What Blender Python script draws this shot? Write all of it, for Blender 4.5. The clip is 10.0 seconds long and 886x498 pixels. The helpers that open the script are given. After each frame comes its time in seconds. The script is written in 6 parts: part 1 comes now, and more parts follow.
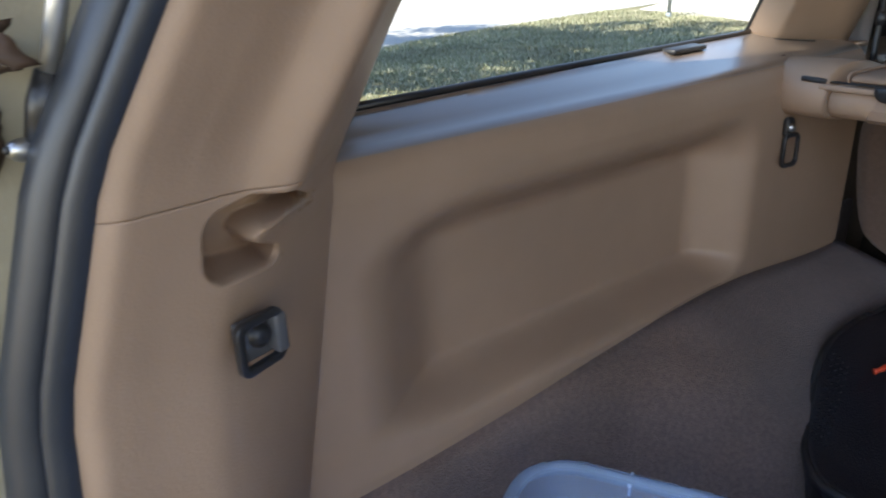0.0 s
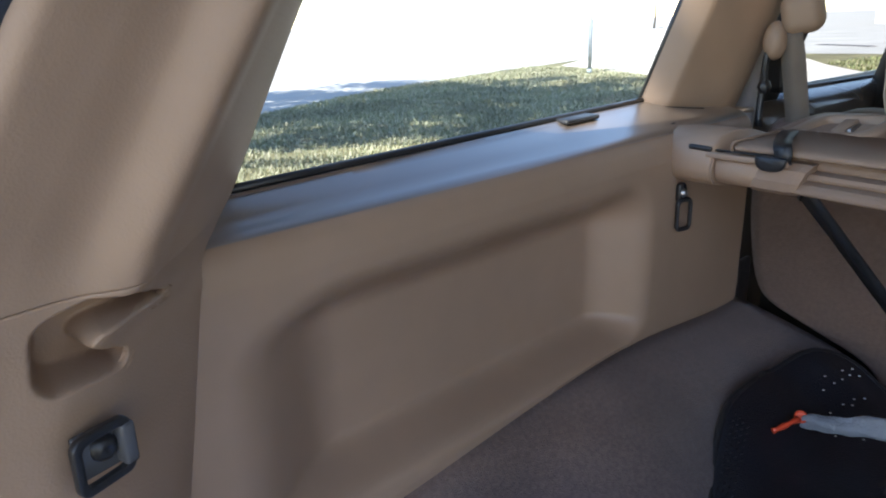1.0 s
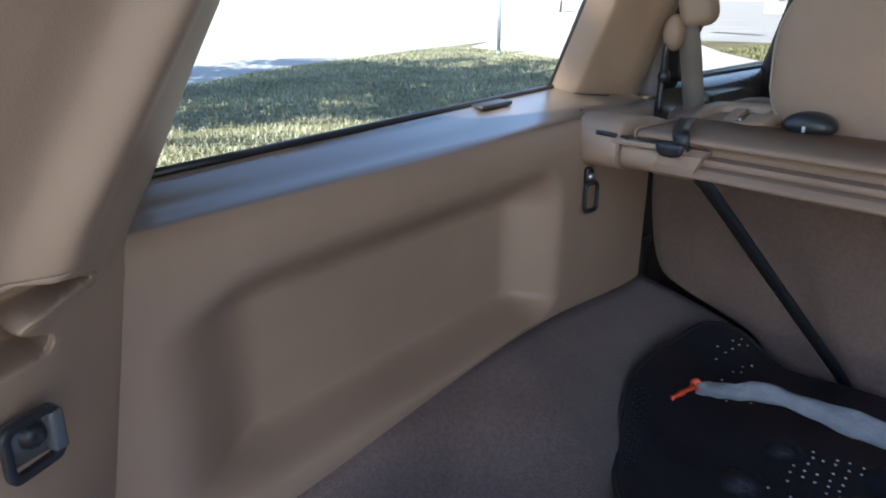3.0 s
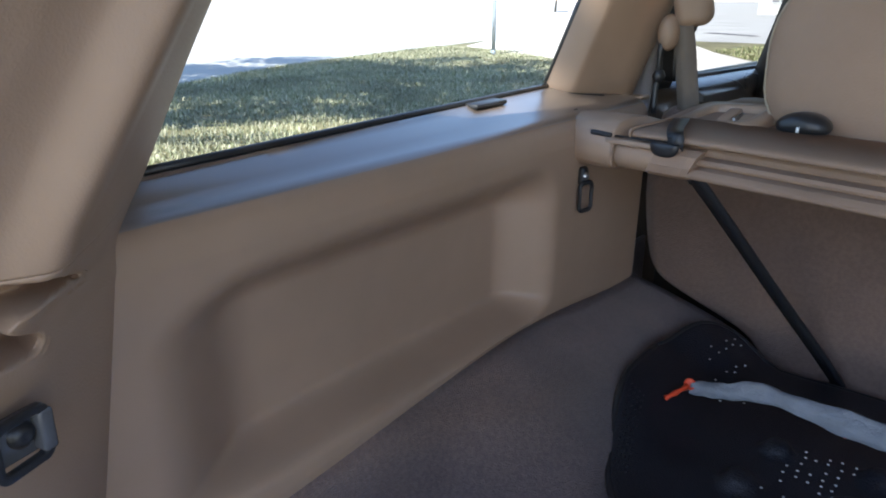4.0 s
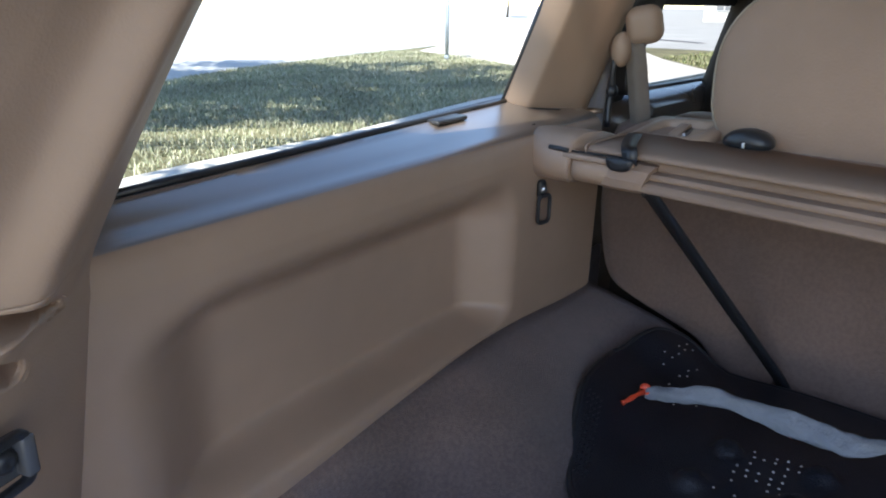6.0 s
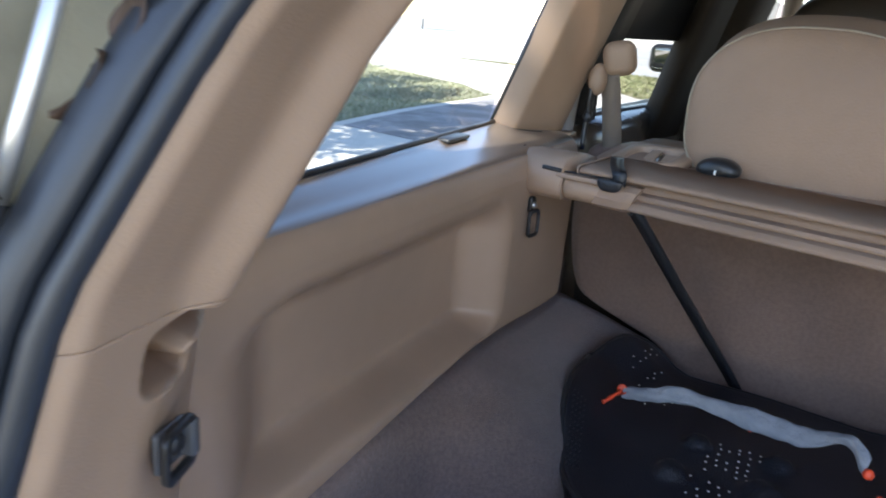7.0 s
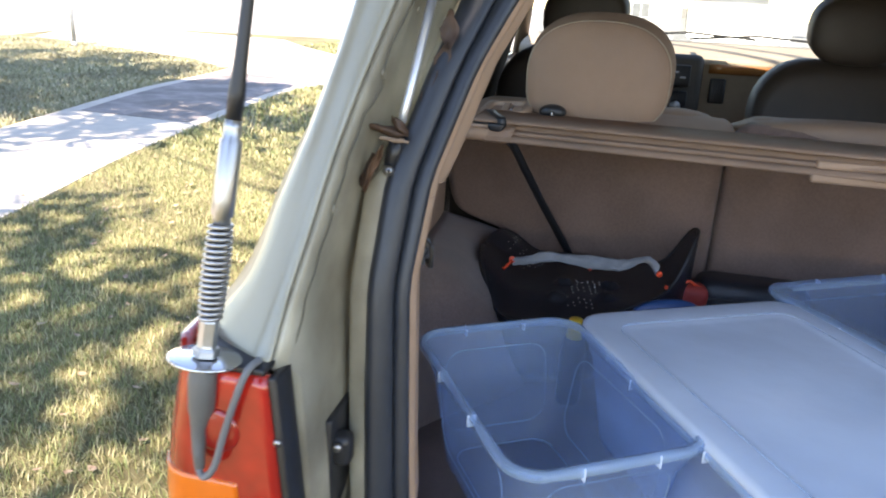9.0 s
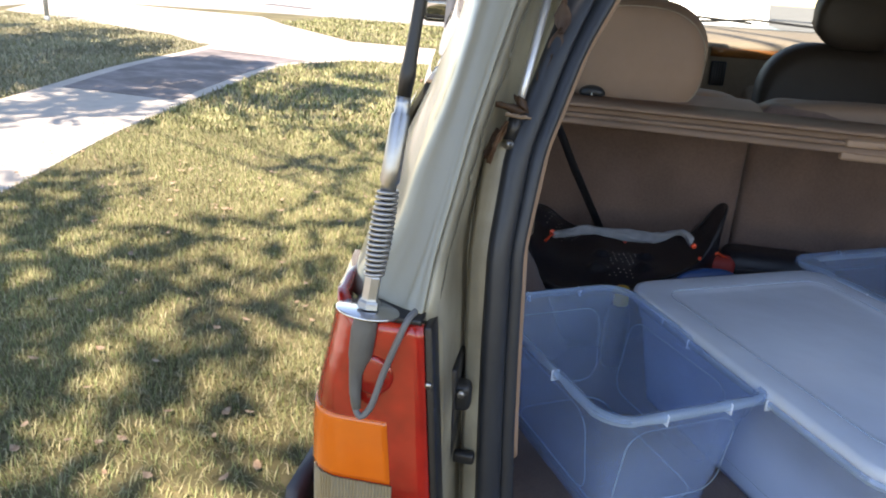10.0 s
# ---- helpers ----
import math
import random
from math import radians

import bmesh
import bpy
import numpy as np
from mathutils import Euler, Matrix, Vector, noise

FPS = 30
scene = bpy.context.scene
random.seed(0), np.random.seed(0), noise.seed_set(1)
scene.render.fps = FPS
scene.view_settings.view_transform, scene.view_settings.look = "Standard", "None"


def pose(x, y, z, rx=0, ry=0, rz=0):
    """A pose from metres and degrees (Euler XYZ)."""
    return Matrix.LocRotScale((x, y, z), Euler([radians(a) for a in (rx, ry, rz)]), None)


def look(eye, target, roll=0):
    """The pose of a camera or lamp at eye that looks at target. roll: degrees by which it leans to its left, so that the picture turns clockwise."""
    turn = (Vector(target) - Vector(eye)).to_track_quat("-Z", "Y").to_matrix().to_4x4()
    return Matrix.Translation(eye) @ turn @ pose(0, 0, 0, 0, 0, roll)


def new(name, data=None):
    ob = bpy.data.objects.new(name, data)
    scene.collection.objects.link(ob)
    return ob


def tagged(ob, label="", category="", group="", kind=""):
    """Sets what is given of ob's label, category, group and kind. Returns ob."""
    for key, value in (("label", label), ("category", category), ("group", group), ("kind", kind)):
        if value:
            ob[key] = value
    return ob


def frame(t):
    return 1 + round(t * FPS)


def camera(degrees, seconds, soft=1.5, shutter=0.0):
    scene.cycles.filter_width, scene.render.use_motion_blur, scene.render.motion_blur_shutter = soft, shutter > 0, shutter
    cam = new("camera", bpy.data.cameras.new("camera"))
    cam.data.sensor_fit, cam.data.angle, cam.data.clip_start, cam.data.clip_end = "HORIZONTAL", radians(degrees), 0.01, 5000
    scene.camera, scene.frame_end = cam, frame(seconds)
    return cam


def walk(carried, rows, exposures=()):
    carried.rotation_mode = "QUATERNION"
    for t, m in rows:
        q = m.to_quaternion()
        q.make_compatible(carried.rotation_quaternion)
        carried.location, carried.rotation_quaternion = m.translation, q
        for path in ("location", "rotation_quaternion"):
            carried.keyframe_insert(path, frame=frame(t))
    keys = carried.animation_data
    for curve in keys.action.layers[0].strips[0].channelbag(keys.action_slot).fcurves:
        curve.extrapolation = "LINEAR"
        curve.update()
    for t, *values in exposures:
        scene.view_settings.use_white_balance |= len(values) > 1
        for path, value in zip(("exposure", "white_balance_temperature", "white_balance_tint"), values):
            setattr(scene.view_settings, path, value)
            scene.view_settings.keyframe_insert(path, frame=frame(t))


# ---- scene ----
cam = camera(63.0, 10.0, 1.9, 0.35)
PATH = [
    (0, (-0.191, 0.288, 1.319), (-1.77, 1.28, 0.595), -2.5),
    (0.5, (-0.186, 0.323, 1.325), (-1.72, 1.395, 0.62), -2.9),
    (1, (-0.185, 0.327, 1.333), (-1.694, 1.495, 0.736), -2.1),
    (1.5, (-0.19, 0.329, 1.333), (-1.608, 1.584, 0.69), -0.8),
    (2, (-0.181, 0.317, 1.336), (-1.562, 1.618, 0.703), -0.4),
    (2.5, (-0.18, 0.318, 1.337), (-1.522, 1.654, 0.695), -0.0),
    (3, (-0.178, 0.311, 1.34), (-1.513, 1.65, 0.687), -0.3),
    (4.5, (-0.182, 0.313, 1.339), (-1.5, 1.669, 0.687), 0.2),
    (5, (-0.185, 0.31, 1.343), (-1.5, 1.671, 0.697), 0.2),
    (5.5, (-0.183, 0.309, 1.347), (-1.47, 1.691, 0.689), 0.3),
    (6, (-0.177, 0.297, 1.354), (-1.411, 1.733, 0.71), 0.7),
    (6.2, (-0.171, 0.298, 1.356), (-1.416, 1.739, 0.745), 1.6),
    (7.3, (-0.263, 0.11, 1.386), (-1.155, 1.8, 0.796), 4.0),
    (7.5, (-0.28, 0.059, 1.404), (-1.057, 1.811, 0.833), 2.7),
    (8, (-0.296, -0.062, 1.411), (-0.864, 1.763, 0.823), 0.6),
    (8.5, (-0.278, -0.224, 1.368), (-0.909, 1.56, 0.722), 1.4),
    (9, (-0.336, -0.334, 1.409), (-0.73, 1.517, 0.761), 3.0),
    (9.5, (-0.415, -0.429, 1.411), (-0.775, 1.411, 0.716), 0.6),
    (10, (-0.461, -0.437, 1.411), (-0.78, 1.411, 0.716), 3.8),
]
EXPOSURES = [(0.0, 2.18, 7700, 19), (0.6, 2.24, 7450, 19), (1.5, 2.14, 7000, 18), (6.2, 2.16, 7000, 18), (7.4, 2.50, 7100, 18), (8.0, 2.33, 7350, 19), (8.5, 2.32, 7650, 19), (9.2, 1.94, 7700, 19), (10.0, 1.48, 7900, 19)]
walk(cam, [(t, look(eye, target, roll)) for t, eye, target, roll in PATH], EXPOSURES)

# ---- world, sun, light ----
SUN = Vector((0.11, -0.56, 0.82)).normalized()
world = bpy.data.worlds.new("sky_world")
scene.world = world
world.use_nodes = True
wn = world.node_tree.nodes
sky = wn.new("ShaderNodeTexSky")
sky.sky_type, sky.sun_disc = "NISHITA", False
sky.sun_elevation = math.asin(SUN.z)
sky.sun_rotation = math.atan2(SUN.x, SUN.y)
world.node_tree.links.new(sky.outputs[0], wn["Background"].inputs[0])
sky.air_density, sky.ozone_density, sky.dust_density = 1.0, 1.1, 0.0
wn["Background"].inputs[1].default_value = 0.15
sun_data = bpy.data.lights.new("sun", "SUN")
sun_data.energy, sun_data.angle, sun_data.color = 5.0, radians(0.53), (1.0, 0.95, 0.87)
sun = new("sun", sun_data)
sun.matrix_world = look(SUN * 60, (0, 0, 0))


# ---- materials ----
def mat(name, color, rough=0.5, metal=0.0, second=None, scale=40.0, mix=0.35, bump=0.0, bump_scale=400.0,
        coat=0.0, coat_rough=0.08, stain=0.12, stain_scale=3.0, alpha=None, spec=None, island=None, sheen=0.0, coat_ior=1.5):
    """Principled material: two scales of colour variation and fine relief, in metres of the object's own space."""
    m = bpy.data.materials.new(name)
    m.use_nodes = True
    nt = m.node_tree
    N, L = nt.nodes, nt.links
    p = N["Principled BSDF"]
    co = N.new("ShaderNodeTexCoord")
    n1, n2 = N.new("ShaderNodeTexNoise"), N.new("ShaderNodeTexNoise")
    n1.inputs["Scale"].default_value, n1.inputs["Detail"].default_value = scale, 5
    n2.inputs["Scale"].default_value, n2.inputs["Detail"].default_value = stain_scale, 3
    L.new(co.outputs["Object"], n1.inputs["Vector"])
    L.new(co.outputs["Object"], n2.inputs["Vector"])
    r1 = N.new("ShaderNodeMapRange")
    r1.interpolation_type = "SMOOTHSTEP"
    r1.inputs[1].default_value, r1.inputs[2].default_value, r1.inputs[4].default_value = 0.3, 0.7, mix
    L.new(n1.outputs[0], r1.inputs[0])
    mx = N.new("ShaderNodeMix")
    mx.data_type = "RGBA"
    mx.inputs[6].default_value = (*color, 1)
    mx.inputs[7].default_value = (*(second or [c * 0.8 for c in color]), 1)
    L.new(r1.outputs[0], mx.inputs[0])
    last = mx.outputs[2]
    if island:
        g = N.new("ShaderNodeNewGeometry")
        ramp = N.new("ShaderNodeValToRGB")
        e = ramp.color_ramp.elements
        e[0].color, e[1].color = (*island[0], 1), (*island[-1], 1)
        for i, c in enumerate(island[1:-1]):
            e.new((i + 1) / (len(island) - 1)).color = (*c, 1)
        L.new(g.outputs["Random Per Island"], ramp.inputs[0])
        last = ramp.outputs[0]
    r2 = N.new("ShaderNodeMapRange")
    r2.interpolation_type = "SMOOTHSTEP"
    r2.inputs[1].default_value, r2.inputs[2].default_value = 0.35, 0.65
    r2.inputs[3].default_value, r2.inputs[4].default_value = 1 - stain, 1 + stain * 0.5
    L.new(n2.outputs[0], r2.inputs[0])
    mul = N.new("ShaderNodeMix")
    mul.data_type, mul.blend_type = "RGBA", "MULTIPLY"
    mul.inputs[0].default_value = 1
    L.new(last, mul.inputs[6])
    L.new(r2.outputs[0], mul.inputs[7])
    L.new(mul.outputs[2], p.inputs["Base Color"])
    rr = N.new("ShaderNodeMapRange")
    rr.inputs[3].default_value, rr.inputs[4].default_value = max(rough - 0.07, 0.02), min(rough + 0.07, 1)
    L.new(n2.outputs[0], rr.inputs[0])
    L.new(rr.outputs[0], p.inputs["Roughness"])
    p.inputs["Metallic"].default_value = metal
    p.inputs["Coat Weight"].default_value = coat
    p.inputs["Coat Roughness"].default_value = coat_rough
    p.inputs["Coat IOR"].default_value = coat_ior
    p.inputs["Sheen Weight"].default_value = sheen
    if spec is not None:
        p.inputs["Specular IOR Level"].default_value = spec
    if alpha is not None:
        p.inputs["Alpha"].default_value = alpha
    if bump:
        n3 = N.new("ShaderNodeTexNoise")
        n3.inputs["Scale"].default_value, n3.inputs["Detail"].default_value = bump_scale, 3
        L.new(co.outputs["Object"], n3.inputs["Vector"])
        b = N.new("ShaderNodeBump")
        b.inputs["Strength"].default_value, b.inputs["Distance"].default_value = min(bump, 1.0), 0.002
        L.new(n3.outputs[0], b.inputs["Height"])
        L.new(b.outputs[0], p.inputs["Normal"])
    return m


def glass_mat(name, tint, rough=0.0, gloss=0.06):
    """Thin pane: mostly clear, with a fresnel gloss."""
    m = bpy.data.materials.new(name)
    m.use_nodes = True
    N, L = m.node_tree.nodes, m.node_tree.links
    N.remove(N["Principled BSDF"])
    t, g, f, mx = N.new("ShaderNodeBsdfTransparent"), N.new("ShaderNodeBsdfGlossy"), N.new("ShaderNodeFresnel"), N.new("ShaderNodeMixShader")
    t.inputs[0].default_value = (*tint, 1)
    g.inputs["Roughness"].default_value = rough
    f.inputs[0].default_value = 1.3
    L.new(f.outputs[0], mx.inputs[0])
    L.new(t.outputs[0], mx.inputs[1])
    L.new(g.outputs[0], mx.inputs[2])
    L.new(mx.outputs[0], N["Material Output"].inputs[0])
    return m


def frosted_mat(name, color, clear=0.35, rough=0.25, pass_on=0.45, vary=0.05, cloud=14):
    """Translucent polypropylene: part clear, part diffuse, part let-through light, with a soft gloss."""
    m = bpy.data.materials.new(name)
    m.use_nodes = True
    N, L = m.node_tree.nodes, m.node_tree.links
    p = N["Principled BSDF"]
    p.inputs["Base Color"].default_value = (*color, 1)
    p.inputs["Roughness"].default_value = rough
    n = N.new("ShaderNodeTexNoise")
    n.inputs["Scale"].default_value = cloud
    n.inputs["Detail"].default_value = 2
    wave = N.new("ShaderNodeTexNoise")
    wave.inputs["Scale"].default_value = 22
    bp = N.new("ShaderNodeBump")
    bp.inputs["Strength"].default_value, bp.inputs["Distance"].default_value = 0.5, 0.002
    L.new(wave.outputs[0], bp.inputs["Height"])
    L.new(bp.outputs[0], p.inputs["Normal"])
    rr = N.new("ShaderNodeMapRange")
    rr.inputs[3].default_value, rr.inputs[4].default_value = max(clear - vary, 0), clear + vary
    co = N.new("ShaderNodeTexCoord")
    L.new(co.outputs["Object"], n.inputs["Vector"])
    L.new(co.outputs["Object"], wave.inputs["Vector"])
    L.new(n.outputs[0], rr.inputs[0])
    tr, tl, m1, m2 = N.new("ShaderNodeBsdfTransparent"), N.new("ShaderNodeBsdfTranslucent"), N.new("ShaderNodeMixShader"), N.new("ShaderNodeMixShader")
    tr.inputs[0].default_value = (0.86, 0.925, 1.0, 1)
    tl.inputs[0].default_value = (*color, 1)
    m1.inputs[0].default_value = pass_on
    L.new(p.outputs[0], m1.inputs[1])
    L.new(tl.outputs[0], m1.inputs[2])
    L.new(rr.outputs[0], m2.inputs[0])
    L.new(m1.outputs[0], m2.inputs[1])
    L.new(tr.outputs[0], m2.inputs[2])
    L.new(m2.outputs[0], N["Material Output"].inputs[0])
    return m


TRIM = mat("beige_trim_plastic", (0.388, 0.254, 0.172), 0.52, second=(0.350, 0.228, 0.153), spec=0.38, bump=0.16, bump_scale=650, stain=0.10)
# Trim plastic darkened in colour so the sill shows the sky's blue sheen.
LEDGE = mat("sill_trim_darkened_for_sheen", (0.155, 0.115, 0.090), 0.30, second=(0.14, 0.103, 0.080), spec=1.0, coat=1.0, coat_rough=0.30, bump=0.02, bump_scale=800, stain=0.06, coat_ior=1.85)
TRIM_LOW = mat("taupe_trim_plastic", (0.368, 0.243, 0.168), 0.42, second=(0.335, 0.223, 0.155), spec=0.42, bump=0.05, bump_scale=800, stain=0.08)
LEATHER = mat("beige_leather", (0.320, 0.208, 0.1456), 0.58, second=(0.285, 0.184, 0.128), bump=0.3, bump_scale=350, stain=0.12, spec=0.3)
VINYL = mat("beige_cover_vinyl", (0.300, 0.200, 0.143), 0.72, second=(0.265, 0.176, 0.126), bump=0.25, bump_scale=500, stain=0.14, spec=0.15)
PILLAR_BROWN = mat("dark_matte_brown", (0.040, 0.031, 0.025), 0.85, bump=0.3, spec=0.15)
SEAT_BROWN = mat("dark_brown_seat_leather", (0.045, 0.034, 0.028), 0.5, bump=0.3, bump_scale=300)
STITCH = mat("pale_stitch", (0.36, 0.288, 0.216), 0.7)
CARPET = mat("dark_taupe_carpet", (0.190, 0.121, 0.098), 0.95, second=(0.126, 0.081, 0.066), scale=260, mix=0.8, bump=1.0, bump_scale=700, stain=0.26, stain_scale=6, sheen=0.22)
SEATBACK = mat("taupe_seat_carpet", (0.190, 0.120, 0.093), 0.92, second=(0.148, 0.093, 0.073), scale=200, mix=0.7, bump=0.6, bump_scale=600, stain=0.16, stain_scale=5, sheen=0.12)
RUBBER = mat("weathered_black_rubber", (0.024, 0.029, 0.038), 0.40, second=(0.034, 0.039, 0.048), scale=60, bump=0.04, bump_scale=500)
BLACK = mat("black_plastic", (0.018, 0.018, 0.02), 0.38, second=(0.028, 0.028, 0.03), bump=0.15)
HOOK_GREY = mat("glossy_dark_grey_plastic", (0.095, 0.095, 0.10), 0.25, second=(0.075, 0.075, 0.08), bump=0.05)
BLACK_SOFT = mat("black_neoprene", (0.012, 0.0128, 0.018), 0.38, second=(0.02, 0.02, 0.024), scale=120, bump=0.4, bump_scale=500)
PAINT = mat("champagne_metallic_paint", (0.345, 0.330, 0.258), 0.36, 0.3, second=(0.315, 0.300, 0.235), scale=900, coat=0.45, stain=0.06)
JAMB = mat("dusty_champagne_jamb_paint", (0.50, 0.465, 0.355), 0.45, 0.15, second=(0.20, 0.165, 0.115), scale=9, mix=0.75, stain=0.35, stain_scale=6, bump=0.15, bump_scale=300)
CHROME = mat("bright_steel", (0.72, 0.73, 0.75), 0.16, 1.0, second=(0.6, 0.61, 0.63), scale=80)
ROD = mat("satin_rod_steel", (0.86, 0.86, 0.86), 0.42, 0.85, second=(0.78, 0.78, 0.78), scale=60)
DOOR_LINING = mat("dark_door_lining", (0.13, 0.098, 0.078), 0.26, second=(0.105, 0.08, 0.064), spec=1.0, coat=0.8, coat_rough=0.2, bump=0.06)
# Mid-grey panes: the windscreen's haze over the far view, put into colour.
HOUSE_GLASS = mat("hazed_window_glass", (0.22, 0.23, 0.24), 0.2)
STEEL = mat("dull_steel", (0.5, 0.5, 0.5), 0.36, 1.0, second=(0.38, 0.37, 0.36), scale=70)
RED_LENS = mat("red_lens", (0.50, 0.022, 0.012), 0.14, second=(0.22, 0.008, 0.006), scale=16, mix=0.7, coat=0.8, stain=0.25, stain_scale=14, bump=0.35, bump_scale=45)
AMBER_LENS = mat("amber_lens", (0.85, 0.17, 0.010), 0.14, second=(0.75, 0.13, 0.01), scale=30, coat=0.7)
CLEAR_LENS = mat("ribbed_reverse_lens", (0.30, 0.235, 0.13), 0.18, second=(0.20, 0.155, 0.085), scale=60, coat=0.5)
GREY_RUBBER = mat("grey_rubber_boot", (0.12, 0.12, 0.115), 0.6, second=(0.16, 0.16, 0.15), bump=0.3)
CABLE = mat("grey_cable", (0.17, 0.175, 0.18), 0.5)
GREY_CLOTH = mat("grey_fabric", (0.26, 0.265, 0.28), 0.85, second=(0.17, 0.175, 0.19), scale=35, mix=0.6, bump=0.8, bump_scale=250)
ORANGE = mat("orange_cord", (0.90, 0.085, 0.03), 0.4)
RED_CLOTH = mat("red_nylon", (0.36, 0.04, 0.03), 0.6, second=(0.25, 0.028, 0.022), bump=0.5)
NAVY = mat("dark_blue_plastic", (0.006, 0.036, 0.125), 0.4)
YELLOW = mat("yellow_plastic", (0.75, 0.48, 0.04), 0.4)
SPECK = mat("pale_hole_specks", (0.55, 0.54, 0.51), 0.7)
PALE_TRIM = mat("pale_grey_trim", (0.40, 0.37, 0.37), 0.5, bump=0.05)
BELT = mat("beige_webbing", (0.215, 0.165, 0.125), 0.8, bump=0.7, bump_scale=900)
WOOD = mat("lacquered_wood_trim", (0.33, 0.13, 0.035), 0.2, second=(0.2, 0.07, 0.02), scale=14, coat=0.8)
DASH = mat("beige_dash_top", (0.40, 0.325, 0.25), 0.6, bump=0.4, bump_scale=600)
DASH_LOW = mat("dark_taupe_dash", (0.055, 0.044, 0.036), 0.5, bump=0.3)
HEADLINER = mat("headliner_cloth", (0.36, 0.304, 0.24), 0.9, bump=0.4)
LEAF_TAN = mat("pale_dry_leaf", (0.40, 0.30, 0.21), 0.7, second=(0.22, 0.14, 0.09), scale=60, mix=0.9)
LEAF_BROWN = mat("brown_leaf", (0.17, 0.085, 0.042), 0.65, second=(0.09, 0.045, 0.022), scale=50, mix=0.9)
LEAF_DRY = mat("dry_leaf", (0.105, 0.055, 0.030), 0.65, second=(0.045, 0.024, 0.014), scale=30, mix=0.9)
CLAD = mat("dark_grey_cladding", (0.06, 0.063, 0.075), 0.5)
GLASS = glass_mat("tinted_glass", (0.56, 0.66, 0.69))
GLASS_DOOR = glass_mat("door_window_glass", (0.39, 0.44, 0.45))
GLASS_DARK = glass_mat("deep_tinted_glass", (0.26, 0.28, 0.27))
GLASS_CLEAR = glass_mat("clear_glass", (0.55, 0.60, 0.58))
BIN = frosted_mat("clear_bin_plastic", (0.55, 0.72, 1.0), 0.79, 0.06, 0.25)
HAZE = frosted_mat("hazy_bin_plastic", (0.60, 0.76, 1.0), 0.42, 0.10, 0.25, 0.2, 6)
RIM = frosted_mat("pale_rim_plastic", (0.68, 0.86, 1.0), 0.70, 0.08, 0.25)
LID = frosted_mat("frosted_lid_plastic", (0.78, 0.88, 1.0), 0.24, 0.10, 0.05, 0.24, 5)
GRASS_GROUND = mat("lawn_soil", (0.11, 0.10, 0.045), 0.95, second=(0.16, 0.14, 0.07), scale=14, mix=0.9, bump=1.0, bump_scale=60, stain=0.3, stain_scale=0.9)
BLADES = mat("grass_blades", (0.1, 0.12, 0.04), 0.6, stain=0.25, stain_scale=0.8,
             island=[(0.11, 0.15, 0.048), (0.18, 0.21, 0.075), (0.32, 0.30, 0.15), (0.14, 0.18, 0.062), (0.44, 0.385, 0.235), (0.21, 0.24, 0.092)])
# Greyer copy of the blades: sky-lit shade on the street strip, put into colour.
BLADES_GREYED = mat("greyed_street_grass", (0.2, 0.21, 0.12), 0.6, stain=0.3, stain_scale=0.7,
                 island=[(0.150, 0.170, 0.085), (0.215, 0.230, 0.125), (0.36, 0.335, 0.225), (0.180, 0.200, 0.105), (0.43, 0.395, 0.285), (0.25, 0.250, 0.150)])
CONCRETE = mat("pale_concrete", (0.50, 0.46, 0.41), 0.9, second=(0.41, 0.38, 0.34), scale=6, mix=0.6, bump=0.5, bump_scale=80, stain=0.12, stain_scale=0.6)
# Mottled dark tone for tree shade on the driveway; also the drain slab.
DARK_PAVING = mat("dark_mottled_paving", (0.215, 0.195, 0.195), 0.9, second=(0.150, 0.138, 0.140), scale=9, mix=0.8, bump=0.6, bump_scale=120, stain=0.35, stain_scale=1.6)
ASPHALT = mat("sun_bleached_asphalt", (0.36, 0.355, 0.345), 0.9, second=(0.28, 0.275, 0.27), scale=30, mix=0.6, bump=0.6, bump_scale=120, stain=0.12, stain_scale=0.4)
BARK = mat("bark", (0.11, 0.085, 0.06), 0.9, bump=1.0, bump_scale=30)
LEAVES = mat("tree_leaves", (0.06, 0.1, 0.025), 0.5, island=[(0.045, 0.08, 0.02), (0.09, 0.12, 0.03), (0.06, 0.1, 0.025)])
GALV = mat("galvanised_post", (0.42, 0.46, 0.5), 0.5, 0.6)
STUCCO = mat("pale_house_wall", (0.62, 0.6, 0.56), 0.9, bump=0.6, bump_scale=60, stain_scale=0.5)
ROOF = mat("grey_roof_shingle", (0.14, 0.13, 0.125), 0.9, scale=8, mix=0.8)
DARK_PAINT = mat("dark_vehicle_paint", (0.03, 0.032, 0.036), 0.25, 0.2, coat=0.6)
SILVER = mat("silver_vehicle_paint", (0.52, 0.53, 0.54), 0.3, 0.3, coat=0.6)
DARK_GLASS = mat("dark_window_glass", (0.02, 0.025, 0.03), 0.08)
WHITE_PAINT = mat("white_paint", (0.75, 0.75, 0.73), 0.6)


# ---- mesh helpers ----
def link(name, V, F, material, parent=None, label="", smooth=True):
    me = bpy.data.meshes.new(name)
    me.from_pydata([tuple(map(float, v)) for v in V], [], F)
    me.materials.append(material)
    if smooth:
        me.polygons.foreach_set("use_smooth", [True] * len(me.polygons))
    me.update()
    ob = new(name, me)
    if parent is not None:
        ob.parent = parent
    if label:
        ob["label"] = label
    return ob


def thing(name, label, category, group="", kind=""):
    return tagged(new(name), label, category, group, kind)


def joined(*pieces):
    V, F = [], []
    for v, f in pieces:
        o = len(V)
        V += [tuple(p) for p in v]
        F += [tuple(i + o for i in q) for q in f]
    return V, F


def moved(piece, m):
    return [tuple(m @ Vector(v)) for v in piece[0]], piece[1]


